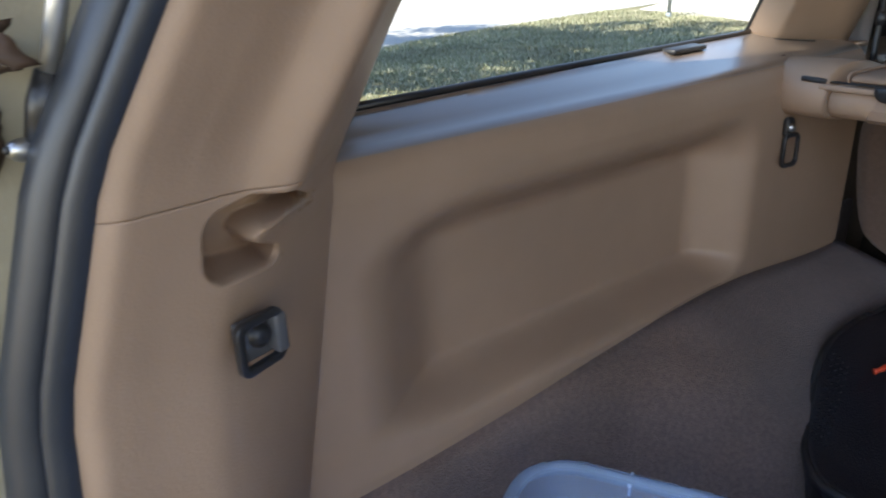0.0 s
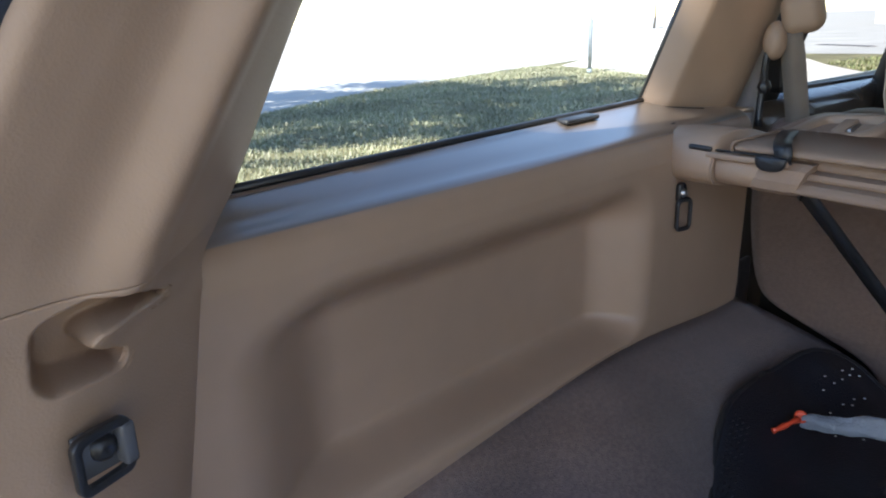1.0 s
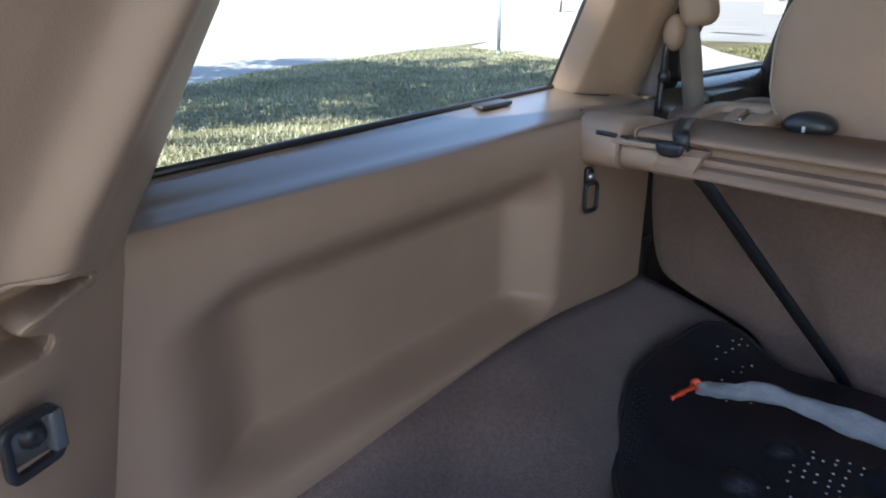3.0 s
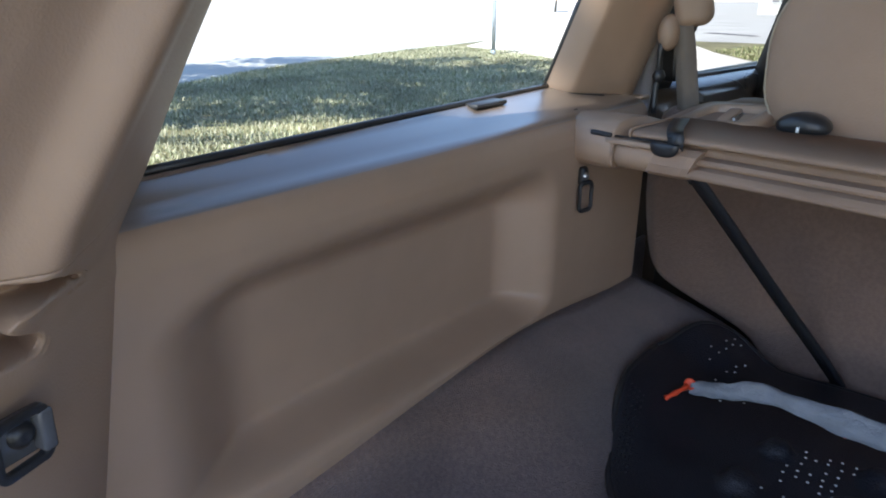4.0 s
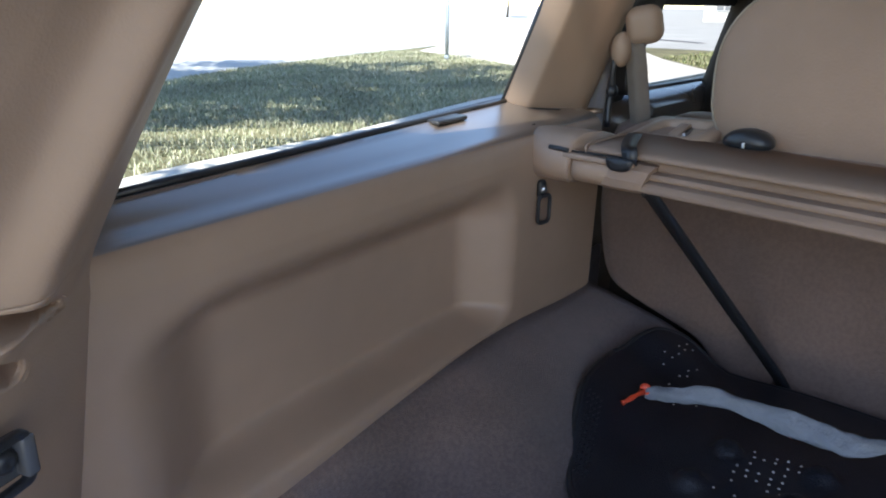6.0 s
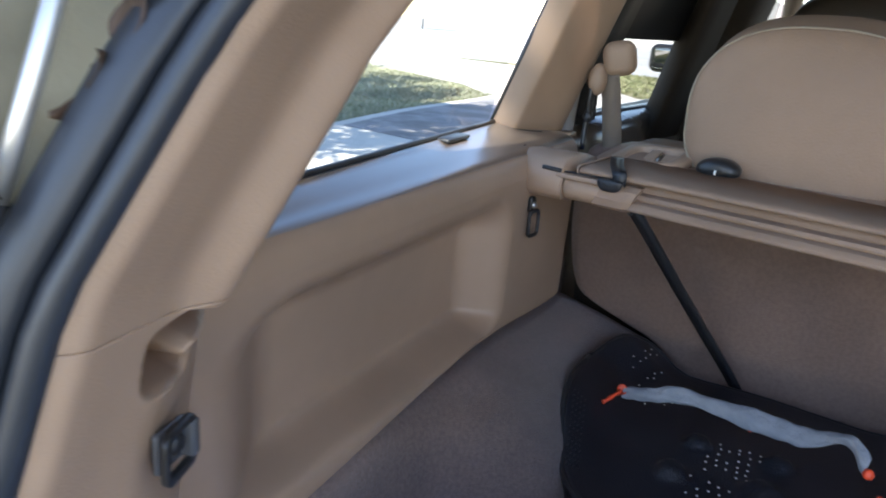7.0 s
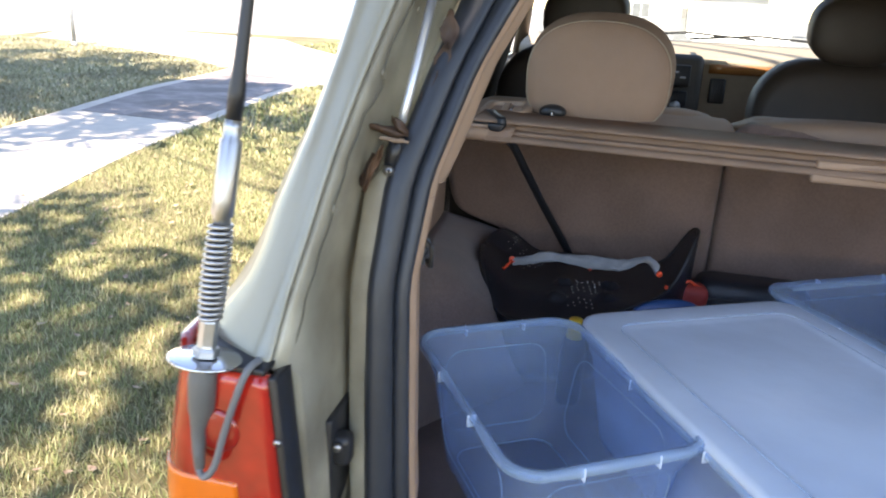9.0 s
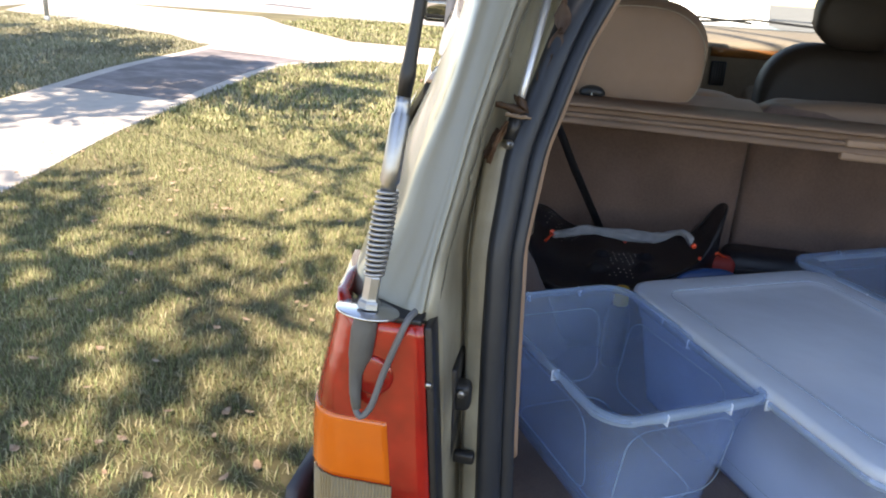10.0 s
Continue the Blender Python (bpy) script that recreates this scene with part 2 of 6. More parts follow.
def sheet(P, thick):
    """A curved panel of that thickness from a grid of points; positive thickness lies behind the face that shows."""
    P = np.asarray(P, float)
    nu, nv = P.shape[:2]
    n = np.cross(np.gradient(P, axis=0), np.gradient(P, axis=1))
    n /= np.linalg.norm(n, axis=2, keepdims=True) + 1e-12
    V = np.concatenate([P.reshape(-1, 3), (P - n * thick).reshape(-1, 3)])
    o = nu * nv
    F = []
    for i in range(nu - 1):
        for j in range(nv - 1):
            a, b, c, d = i * nv + j, (i + 1) * nv + j, (i + 1) * nv + j + 1, i * nv + j + 1
            F += [(a, b, c, d), (o + d, o + c, o + b, o + a)]
    ring = [i * nv for i in range(nu)] + [(nu - 1) * nv + j for j in range(1, nv)] + [i * nv + nv - 1 for i in range(nu - 2, -1, -1)] + list(range(nv - 2, 0, -1))
    for a, b in zip(ring, ring[1:] + ring[:1]):
        F.append((b, a, a + o, b + o))
    return V, F


def loft(rings, closed=True, caps=True):
    """Skin between rings of equal point count."""
    n = len(rings[0])
    V = [tuple(p) for r in rings for p in r]
    F = []
    for i in range(len(rings) - 1):
        for j in range(n if closed else n - 1):
            k = (j + 1) % n
            F.append((i * n + j, i * n + k, (i + 1) * n + k, (i + 1) * n + j))
    if caps and closed:
        F += [tuple(range(n - 1, -1, -1)), tuple(range((len(rings) - 1) * n, len(rings) * n))]
    return V, F


def tube(points, radius, seg=10):
    pts = [Vector(p) for p in points]
    rings, ref = [], None
    for i, p in enumerate(pts):
        t = (pts[min(i + 1, len(pts) - 1)] - pts[max(i - 1, 0)]).normalized()
        if ref is None:
            ref = t.orthogonal().normalized()
        ref = (ref - t * ref.dot(t)).normalized()
        b = t.cross(ref)
        r = radius[i] if isinstance(radius, (list, tuple)) else radius
        rings.append([p + r * (math.cos(2 * math.pi * k / seg) * ref + math.sin(2 * math.pi * k / seg) * b) for k in range(seg)])
    return loft(rings)


def curve_points(points, n):
    """A smooth line (Catmull-Rom) through points."""
    p = [Vector(q) for q in points]
    p = [2 * p[0] - p[1]] + p + [2 * p[-1] - p[-2]]
    out = []
    m = len(p) - 3
    for i in range(n):
        u = i / (n - 1) * m
        k = min(int(u), m - 1)
        u -= k
        a, b, c, d = p[k:k + 4]
        out.append(0.5 * (2 * b + (c - a) * u + (2 * a - 5 * b + 4 * c - d) * u * u + (3 * b - a - 3 * c + d) * u ** 3))
    return out


def rbox(sx, sy, sz, r=0.01, seg=2, m=None):
    bm = bmesh.new()
    bmesh.ops.create_cube(bm, size=1)
    bmesh.ops.scale(bm, vec=(sx, sy, sz), verts=bm.verts)
    if r > 0:
        bmesh.ops.bevel(bm, geom=list(bm.edges), offset=r, segments=seg, profile=0.5, affect="EDGES")
    if m is not None:
        bmesh.ops.transform(bm, matrix=m, verts=bm.verts)
    V = [tuple(v.co) for v in bm.verts]
    bm.verts.index_update()
    F = [tuple(v.index for v in f.verts) for f in bm.faces]
    bm.free()
    return V, F


def lathe(profile, seg=20, m=None):
    rings = [[Vector((r * math.cos(2 * math.pi * k / seg), r * math.sin(2 * math.pi * k / seg), z)) for k in range(seg)] for r, z in profile]
    piece = loft(rings)
    return moved(piece, m) if m is not None else piece


def puff(outline, layers, axes, centre=None):
    """A cushion: the outline (a, b) stacked in layers (scale, depth); axes maps (a, b, depth) to space."""
    o = np.array(outline, float)
    c = o.mean(axis=0) if centre is None else np.array(centre)
    return loft([[axes(*(c + (q - c) * s), d) for q in o] for s, d in layers])


def rounded_outline(w, h, r, n=6, power=None):
    pts = []
    for cx, cy, a0 in ((w / 2 - r, h / 2 - r, 0), (-w / 2 + r, h / 2 - r, 90), (-w / 2 + r, -h / 2 + r, 180), (w / 2 - r, -h / 2 + r, 270)):
        for i in range(n + 1):
            a = radians(a0 + 90 * i / n)
            pts.append((cx + r * math.cos(a), cy + r * math.sin(a)))
    return pts


def smooth(x):
    x = min(max(x, 0.0), 1.0)
    return x * x * (3 - 2 * x)


def band(points, side, width, thick):
    """A flat strap along points; side gives the direction of its width."""
    rings = []
    pts = [Vector(p) for p in points]
    s = Vector(side).normalized()
    for i, p in enumerate(pts):
        t = (pts[min(i + 1, len(pts) - 1)] - pts[max(i - 1, 0)]).normalized()
        w = (s - t * s.dot(t)).normalized()
        n = t.cross(w)
        rings.append([p + w * width / 2 + n * thick / 2, p - w * width / 2 + n * thick / 2, p - w * width / 2 - n * thick / 2, p + w * width / 2 - n * thick / 2])
    return loft(rings)


# ---- ground and street ----
def flat(name, outline, z, material, label, category="", kind="structure", thick=0.0):
    """A level slab from an outline."""
    n = len(outline)
    V = [(x, y, z) for x, y in outline]
    F = [tuple(range(n))]
    if thick:
        V += [(x, y, z - thick) for x, y in outline]
        F += [(i, i + n, (i + 1) % n + n, (i + 1) % n) for i in range(n)]
    return tagged(link(name, V, F, material, smooth=False), label, category, kind=kind)


flat("ground", [(-400, -400), (400, -400), (400, 400), (-400, 400)], 0.0, GRASS_GROUND, "sheet of patchy lawn soil under the grass", "ground")
NEAR_EDGE = [(-2.9, -6), (-3.15, -2), (-3.5, 1.0), (-3.9, 3.28), (-4.35, 5.16), (-4.8, 8.0), (-5.05, 10.5), (-4.4, 12.0)]
FAR_EDGE = [(-7.4, 12.6), (-7.15, 11.2), (-6.9, 9.0), (-6.45, 7.0), (-6.08, 5.4), (-5.88, 3.6), (-5.5, 1.5), (-5.2, -2), (-5.0, -6)]
near_line = [(p.x, p.y) for p in curve_points([(x, y, 0) for x, y in NEAR_EDGE], 30)]
far_line = [(p.x, p.y) for p in curve_points([(x, y, 0) for x, y in FAR_EDGE], 30)]
flat("driveway", near_line + far_line, 0.012, CONCRETE, "pale concrete driveway curving across the lawn", "driveway", thick=0.06)
# Dark panel: dappled tree shade over the pale driveway, put into colour.
panel_near = [(x - 0.16, y) for x, y in near_line if 6.1 < y < 11.4]
panel_far = [(x + 0.20, y) for x, y in far_line if 6.5 < y < 11.9]
flat("driveway_shade_panel", panel_near + panel_far, 0.017, DARK_PAVING, "dark mottled panel edged by pale concrete, its tone standing in for dappled tree shade", "driveway", thick=0.05)
flat("pavement", [(-7.6, 12.55), (-4.4, 11.95), (-1.5, 12.9), (6, 14.3), (30, 18), (30, 20), (6, 16.2), (-3.9, 15.4), (-5.6, 15.5), (-8.8, 19.2), (-10.4, 21.5), (-15.3, 22.4), (-16.6, 19.2), (-15.2, 16.6), (-9.0, 13.9)],
     0.014, CONCRETE, "pale concrete pavement crossing in the sun", "pavement", thick=0.06)
flat("road", [(-11.0, -40), (-11.05, 4.6), (-13.5, 9.0), (-15.4, 14.6), (-16.8, 19.2), (-15.5, 23.2), (-10.5, 24.2), (-3.5, 23.6), (80, 35.6), (390, 60), (390, 390), (-390, 390), (-390, -40)],
     0.006, ASPHALT, "wide sunlit pale asphalt street corner", "road", thick=0.03)


def on_lawn(x, y):
    near = np.interp(y, [q[1] for q in NEAR_EDGE], [q[0] for q in NEAR_EDGE])
    far = np.interp(y, [q[1] for q in FAR_EDGE[::-1]], [q[0] for q in FAR_EDGE[::-1]])
    kerb = np.interp(y, [-40, 4.6, 9.0, 14.6, 19.2], [-11.0, -11.05, -13.5, -15.4, -16.8])
    front = np.interp(x, [-4.4, -1.5, 6], [11.9, 12.8, 14.2])
    return np.where(x > near, y < front, (x < far) & (x > kerb) & (y < 12.7 - 0.62 * (x + 7.6)))


def on_verge(x, y):
    return (x > -9.0) & (y > np.interp(x, [-9.0, -5.6, -3.9, 6], [19.6, 15.7, 15.6, 16.4])) & (y < np.interp(x, [-15.5, -10.5, -3.5, 10], [22.8, 24.0, 23.4, 25.3]))


def grass(name, count, x0, x1, y0, y1, length, width, label, seed, falloff=0.0, where=on_lawn, blades=BLADES):
    rng = np.random.default_rng(seed)
    x, y = rng.uniform(x0, x1, count), rng.uniform(y0, y1, count)
    if falloff:
        y = y0 + (y1 - y0) * rng.uniform(0, 1, count) ** falloff
    thin = np.sin(x * 2.3 + 1.3 * np.sin(y * 1.7)) * np.sin(y * 2.9 + x) > -0.75 + rng.uniform(0, 0.5, count)
    keep = where(x, y) & (thin | (rng.uniform(0, 1, count) < 0.5))
    x, y = x[keep], y[keep]
    n = len(x)
    a, lean = rng.uniform(0, 2 * np.pi, n), rng.uniform(0.4, 1.5, n)
    h, w = length * rng.uniform(0.5, 1.3, n), width * rng.uniform(0.6, 1.3, n)
    dx, dy = np.cos(a), np.sin(a)
    base, zero = np.stack([x, y, np.zeros(n)], 1), np.zeros(n)
    side = np.stack([-dy, dx, zero], 1) * w[:, None] / 2
    mid = base + np.stack([dx * np.sin(lean * 0.5) * h * 0.5, dy * np.sin(lean * 0.5) * h * 0.5, np.cos(lean * 0.5) * h * 0.5], 1)
    tip = mid + np.stack([dx * np.sin(lean) * h * 0.5, dy * np.sin(lean) * h * 0.5, np.cos(lean) * h * 0.5], 1)
    V = np.stack([base - side, base + side, mid + side * 0.8, mid - side * 0.8, tip], 1).reshape(-1, 3)
    me = bpy.data.meshes.new(name)
    k = np.arange(n)[:, None] * 5
    loops = np.concatenate([k + np.array([0, 1, 2, 3]), k + np.array([3, 2, 4])], 1)
    me.vertices.add(len(V))
    me.vertices.foreach_set("co", V.ravel())
    me.loops.add(loops.size)
    me.loops.foreach_set("vertex_index", loops.ravel())
    me.polygons.add(2 * n)
    starts = (np.arange(n)[:, None] * 7 + np.array([0, 4])).ravel()
    me.polygons.foreach_set("loop_start", starts)
    me.update(calc_edges=True)
    me.validate()
    me.materials.append(blades)
    return tagged(new(name, me), label, "grass", kind="stuff")


grass("grass", 310000, -5.4, -0.75, -1.0, 6.5, 0.042, 0.0036, "patchy green and straw-coloured lawn grass in dappled shade", 1, 1.35)
grass("grass", 70000, -6.0, 6.0, 5.5, 14.0, 0.075, 0.014, "sunny olive lawn grass beside the driveway", 2)
grass("grass", 165000, -16.0, -4.9, -1.0, 16.0, 0.065, 0.011, "shaded lawn strip with straw patches by the street, its grey-green put in for sky-lit shade", 3, blades=BLADES_GREYED)


grass("grass", 36000, -13.0, 4.0, 15.4, 24.6, 0.09, 0.022, "sunny straw-green verge grass along the far pavement", 4, 0.0, on_verge)
drain = thing("storm_drain", "dark slotted storm drain beside the street corner", "drain")
dm = Matrix.Translation((-12.7, 29.1, 0.0)) @ pose(0, 0, 0, 0, 0, -30)
link("slab", *rbox(3.0, 0.42, 0.03, 0.005, 1, dm @ Matrix.Translation((0, 0, 0.006))), DARK_PAVING, drain)
for k in range(20):
    link("bar", *rbox(0.06, 0.34, 0.02, 0.004, 1, dm @ Matrix.Translation((-1.33 + 0.14 * k, 0, 0.026))), CLAD, drain)


# ---- vehicle ----
suv = thing("suv", "champagne metallic estate car with its tailgate open", "car")


def piece(name, vf, material, parent=suv, label="", smooth_it=True):
    return link(name, vf[0], vf[1], material, parent, label, smooth_it)


def edge_body(z):
    """Rear outer edge of the corner pillar beside the opening."""
    x = np.interp(z, [0.6, 1.0, 1.12, 1.17, 1.22, 1.28, 1.34, 1.4, 1.5, 1.75], [-0.555, -0.567, -0.576, -0.573, -0.565, -0.556, -0.544, -0.531, -0.508, -0.42])
    y = np.interp(z, [0.6, 1.1, 1.12, 1.17, 1.22, 1.28, 1.34, 1.4, 1.5, 1.75], [0.142, 0.142, 0.148, 0.179, 0.208, 0.241, 0.278, 0.319, 0.385, 0.55])
    return float(x), float(y)


def seal_outer(z):
    x = np.interp(z, [0.6, 0.85, 0.95, 1.05, 1.15, 1.25, 1.35, 1.45, 1.75], [-0.498, -0.512, -0.519, -0.525, -0.530, -0.525, -0.500, -0.474, -0.39])
    y = np.interp(z, [0.6, 0.85, 0.95, 1.05, 1.15, 1.25, 1.35, 1.45, 1.75], [0.205, 0.228, 0.240, 0.252, 0.267, 0.299, 0.352, 0.425, 0.62])
    return float(x), float(y)


def seal_inner(z):
    x = np.interp(z, [0.6, 0.85, 0.95, 1.05, 1.15, 1.25, 1.35, 1.45, 1.75], [-0.466, -0.481, -0.489, -0.495, -0.500, -0.489, -0.460, -0.412, -0.27])
    y = np.interp(z, [0.6, 0.85, 0.95, 1.05, 1.15, 1.25, 1.35, 1.45, 1.75], [0.242, 0.264, 0.273, 0.283, 0.293, 0.323, 0.374, 0.425, 0.58])
    return float(x), float(y)


ZS = list(np.linspace(0.62, 1.74, 57))

SHOULDER = [1.12, 1.139, 1.153, 1.17, 1.192, 1.225, 1.288, 1.324, 1.36, 1.427, 1.50]
# outer skin: rear corner face, rounded ridge, quarter side
rows = []
for z in np.linspace(1.12, 1.74, 63):
    x, y = edge_body(z)
    w = float(np.interp(z, SHOULDER, [0.083, 0.079, 0.068, 0.057, 0.052, 0.050, 0.038, 0.037, 0.038, 0.045, 0.048]))
    k = float(np.interp(z, SHOULDER, [0.043, 0.041, 0.036, 0.030, 0.027, 0.023, 0.013, 0.010, 0.008, 0.006, 0.004]))
    far = float(np.interp(z, SHOULDER, [0.036, 0.040, 0.048, 0.055, 0.058, 0.058, 0.056, 0.054, 0.050, 0.046, 0.046]))
    rows.append([(x, y, z), (x - 0.002, y - 0.006, z), (x - w * 0.25, y + 0.25 * k - 0.010, z), (x - w * 0.6, y + 0.6 * k - 0.010, z), (x - w * 0.86, y + 0.86 * k - 0.007, z), (x - w, y + k + 0.001, z),
                 (x - w - 0.006, y + k + 0.016, z), (x - w - 0.34 * far, y + k + 0.05, z), (x - w - 0.66 * far, y + k + 0.12, z), (x - w - far, y + k + 0.22, z)])
piece("rear_corner_panel", sheet(np.array(rows), 0.004), PAINT, label="champagne painted corner pillar")
rows = []
for z in np.linspace(0.55, 1.205, 16):
    b = 0.03 * math.sin(math.pi * min(1, (z - 0.4) / 0.8))
    tuck = 0.026 * smooth((z - 1.08) / 0.12)
    rows.append([(-0.652 - b + tuck, 0.27, z), (-0.66 - b + tuck, 0.31, z), (-0.70 - b, 0.5, z), (-0.748 - b, 0.8, z), (-0.79 - b, 1.1, z), (-0.83 - b, 1.5, z), (-0.86 - b, 2.2, z), (-0.86 - b, 3.0, z), (-0.80 - b, 4.5, z)])
piece("quarter_panel", sheet(np.array(rows)[:, ::-1], 0.004), PAINT, label="champagne painted side below the windows")
rows = []
for z in np.linspace(1.56, 1.78, 10):
    k = math.sqrt(max(0, 1 - ((z - 1.56) / 0.225) ** 2))
    rows.append([(-(0.30 + 0.33 * k), y, z) for y in np.linspace(0.62, 2.3, 8)])
piece("roof_side_rail", sheet(np.array(rows), 0.02), PAINT, label="painted roof edge")

# jamb between outer edge and seal
rows = []
for z in ZS:
    x0, y0 = edge_body(z)
    y0 += 0.024 * smooth((1.120 - z) / 0.012)
    x1, y1 = seal_outer(z)
    deep = max(y1 + 0.006, y0 + 0.03) + 0.028
    s = smooth((1.15 - z) / 0.06)
    flat_to = x0 + 0.0065 + max(0.0, 0.26 * (x1 - x0) - 0.0065) * s
    ys = y0 + 0.012 - 0.007 * s
    pr = [(x0, y0, z), (x0 + 0.004, y0 + 0.002, z), (flat_to, ys, z), (flat_to + 0.0015, ys + 0.004, z)]
    # a pale flange carries the seal below the strut
    xg = x1 - 0.010 - 0.016 * smooth((1.268 - z) / 0.025)
    for u in (0.2, 0.4, 0.6, 0.75, 0.88, 1.0):
        pr.append((flat_to + 0.002 + (xg - flat_to - 0.006) * (u ** 2.2), ys + 0.004 + (deep - ys - 0.004) * math.sin(u * math.pi / 2), z))
    pr += [(xg - 0.002, deep - 0.006, z), (xg, y1 + 0.014, z), (xg + 0.0015, y1 + 0.008, z), (xg + 0.005, y1 + 0.005, z), (x1 - 0.003, y1 + 0.005, z), (x1 + 0.003, y1 + 0.006, z), (x1 + 0.012, y1 + 0.014, z)]
    rows.append(pr)
piece("door_jamb", sheet(np.array(rows), -0.004), JAMB, label="dusty painted gutter of the tailgate opening")
seam = []
for i, z in enumerate(np.linspace(1.13, 1.46, 110)):
    x0, y0 = edge_body(z)
    x1, y1 = seal_outer(z)
    w = float(np.interp(z, [1.13, 1.28, 1.312, 1.32, 1.335, 1.355, 1.37, 1.388, 1.405, 1.46], [0.02, 0.012, 0.012, 0.022, 0.026, 0.014, 0.007, 0.016, 0.017, 0.02])) + 0.0015 * math.sin(z * 171)
    u = w / max(0.03, y1 - y0)
    seam.append((x0 + 0.0085 + (x1 - x0 - 0.02) * (min(u, 1) ** 2.2) * 0.9, y0 + w, z))
piece("sealer_bead", tube(seam, 0.0008, 5), mat("old_sealer", (0.13, 0.118, 0.085), 0.8), label="thin wavy seam sealer line")
for z, d in ((1.345, 0.02), (1.235, 0.016), (1.40, 0.05)):
    x0, y0 = edge_body(z)
    piece("plug", lathe([(0.0, 0.0012), (0.003, 0.001), (0.0045, 0.0003), (0.0048, -0.001)], 12, Matrix.Translation((x0 + 0.0095, y0 + d, z)) @ pose(0, 0, 0, 0, 90, 0)), JAMB)

# tailgate seal: two ribs
def seal_rings(profile):
    rings = []
    for z in ZS:
        a, b = Vector((*seal_outer(z), z)), Vector((*seal_inner(z), z))
        across = (b - a).normalized()
        out = Vector((across.y, -across.x, 0)).normalized()
        w = (b - a).length
        rings.append([a + across * (u * w) + out * v for u, v in profile])
    return loft(rings)


piece("seal_flap", seal_rings([(-0.04, -0.010), (-0.04, -0.002), (0.03, 0.003), (0.25, 0.0055), (0.46, 0.0052), (0.55, 0.0025), (0.575, -0.0015), (0.58, -0.010)]), RUBBER, label="weathered black rubber seal lip")
piece("seal_bulb", seal_rings([(0.58, -0.010), (0.583, -0.0015), (0.61, 0.002), (0.66, 0.0055), (0.76, 0.0085), (0.88, 0.0075), (0.97, 0.003), (1.0, -0.010)]), RUBBER, label="rounded rubber seal bulb")

# corner pillar trim inside
def pillar_row(z):
    x0, y0 = seal_inner(z)
    up = z - 1.23
    # below the sill the trim runs into the side panel, above it to the window
    yc = 0.444 + 0.2 * (z - 1.12)
    k = smooth((z - 1.188) / 0.048)
    xw = (1 - k) * (-0.540 - 0.1 * yc) + k * (-0.634 + 0.27 * up)
    yw = (1 - k) * yc + k * (0.501 + 0.40 * up)
    xm, ym = x0 - 0.012 + 0.016 * smooth((z - 1.19) / 0.07), y0 + 0.085 - 0.012 * (1 - k)
    a = [(x0 - 0.006, y0 - 0.004), (x0 - 0.001, y0 - 0.001), (x0 + 0.004, y0 + 0.008), (x0 + 0.003, y0 + 0.018), (x0 - 0.001, y0 + 0.035), (x0 - 0.006, y0 + 0.06), (xm, ym)]
    bx, by = xm - 0.016 - 0.032 * k, ym + 0.028 + 0.016 * k
    for u in (0.2, 0.4, 0.6, 0.8, 1.0):
        a.append(((1 - u) ** 2 * xm + 2 * u * (1 - u) * bx + u * u * xw, (1 - u) ** 2 * ym + 2 * u * (1 - u) * by + u * u * yw))
    a.append((xw - 0.010, yw + 0.004))
    return [(x, y, z) for x, y in a]


def capsule(y, z, y0, z0, y1, z1, r0, r1):
    """How far inside a tapering capsule a point of the panel lies: 1 on its spine, 0 on its edge."""
    k = ((y - y0) * (y1 - y0) + (z - z0) * (z1 - z0)) / ((y1 - y0) ** 2 + (z1 - z0) ** 2)
    k = min(max(k, 0), 1)
    return 1 - math.hypot(y - y0 - k * (y1 - y0), z - z0 - k * (z1 - z0)) / (r0 + k * (r1 - r0))


def notch_depth(p):
    """Finger pull: a C-shaped hollow with a steep outer wall, its upper arm drawn out into a tail over a rolled tongue."""
    y, z = p[1], p[2]
    arms = [capsule(y, z, 0.3705, 1.2135, 0.383, 1.2195, 0.0125, 0.0098), capsule(y, z, 0.383, 1.2195, 0.400, 1.2190, 0.0098, 0.0085), capsule(y, z, 0.400, 1.2190, 0.424, 1.2100, 0.0085, 0.0015),
            capsule(y, z, 0.3695, 1.2125, 0.3685, 1.1995, 0.0130, 0.0130), capsule(y, z, 0.3685, 1.1995, 0.393, 1.1905, 0.0130, 0.0065)]
    hollow = min(1.0, sum(max(0.0, q) ** 4 for q in arms) ** 0.25)
    # the tongue is a round roll that runs out of the panel into the hollow
    c = min(max(capsule(y, z, 0.3875, 1.2040, 0.412, 1.2015, 0.0085, 0.0100), 0.0), 1.0)
    roll = math.sqrt(1 - (1 - c) ** 2)
    return 0.031 * smooth(min(1.0, hollow * 1.9)) * (1 - (0.72 + 0.2 * smooth((y - 0.382) / 0.02)) * roll)


def joint(z, row):
    """The joint between upper and lower trim: a groove that runs out past the finger pull."""
    d = 0.0006 * max(0.0, 1 - abs(z - 1.2310) / 0.0009)
    return [(x - d * smooth((0.412 - y) / 0.012), y - 0.3 * d, q) for x, y, q in row]


low, high = [], []
for z in list(np.linspace(0.90, 1.172, 26)) + list(np.linspace(1.174, 1.2295, 66)) + [1.2301, 1.2305, 1.2310]:
    dense = joint(z, [tuple(p) for p in curve_points(pillar_row(z), 230)])
    low.append([(x - notch_depth((x, y, q)), y, q) for x, y, q in dense])
for z in [1.2310, 1.2315, 1.2319, 1.2325] + list(np.linspace(1.2335, 1.66, 60)):
    high.append(joint(z, [tuple(p) for p in curve_points(pillar_row(z), 230)]))
piece("corner_trim_lower", sheet(np.array(low), -0.004), TRIM, label="taupe moulded pillar trim with a finger pull")
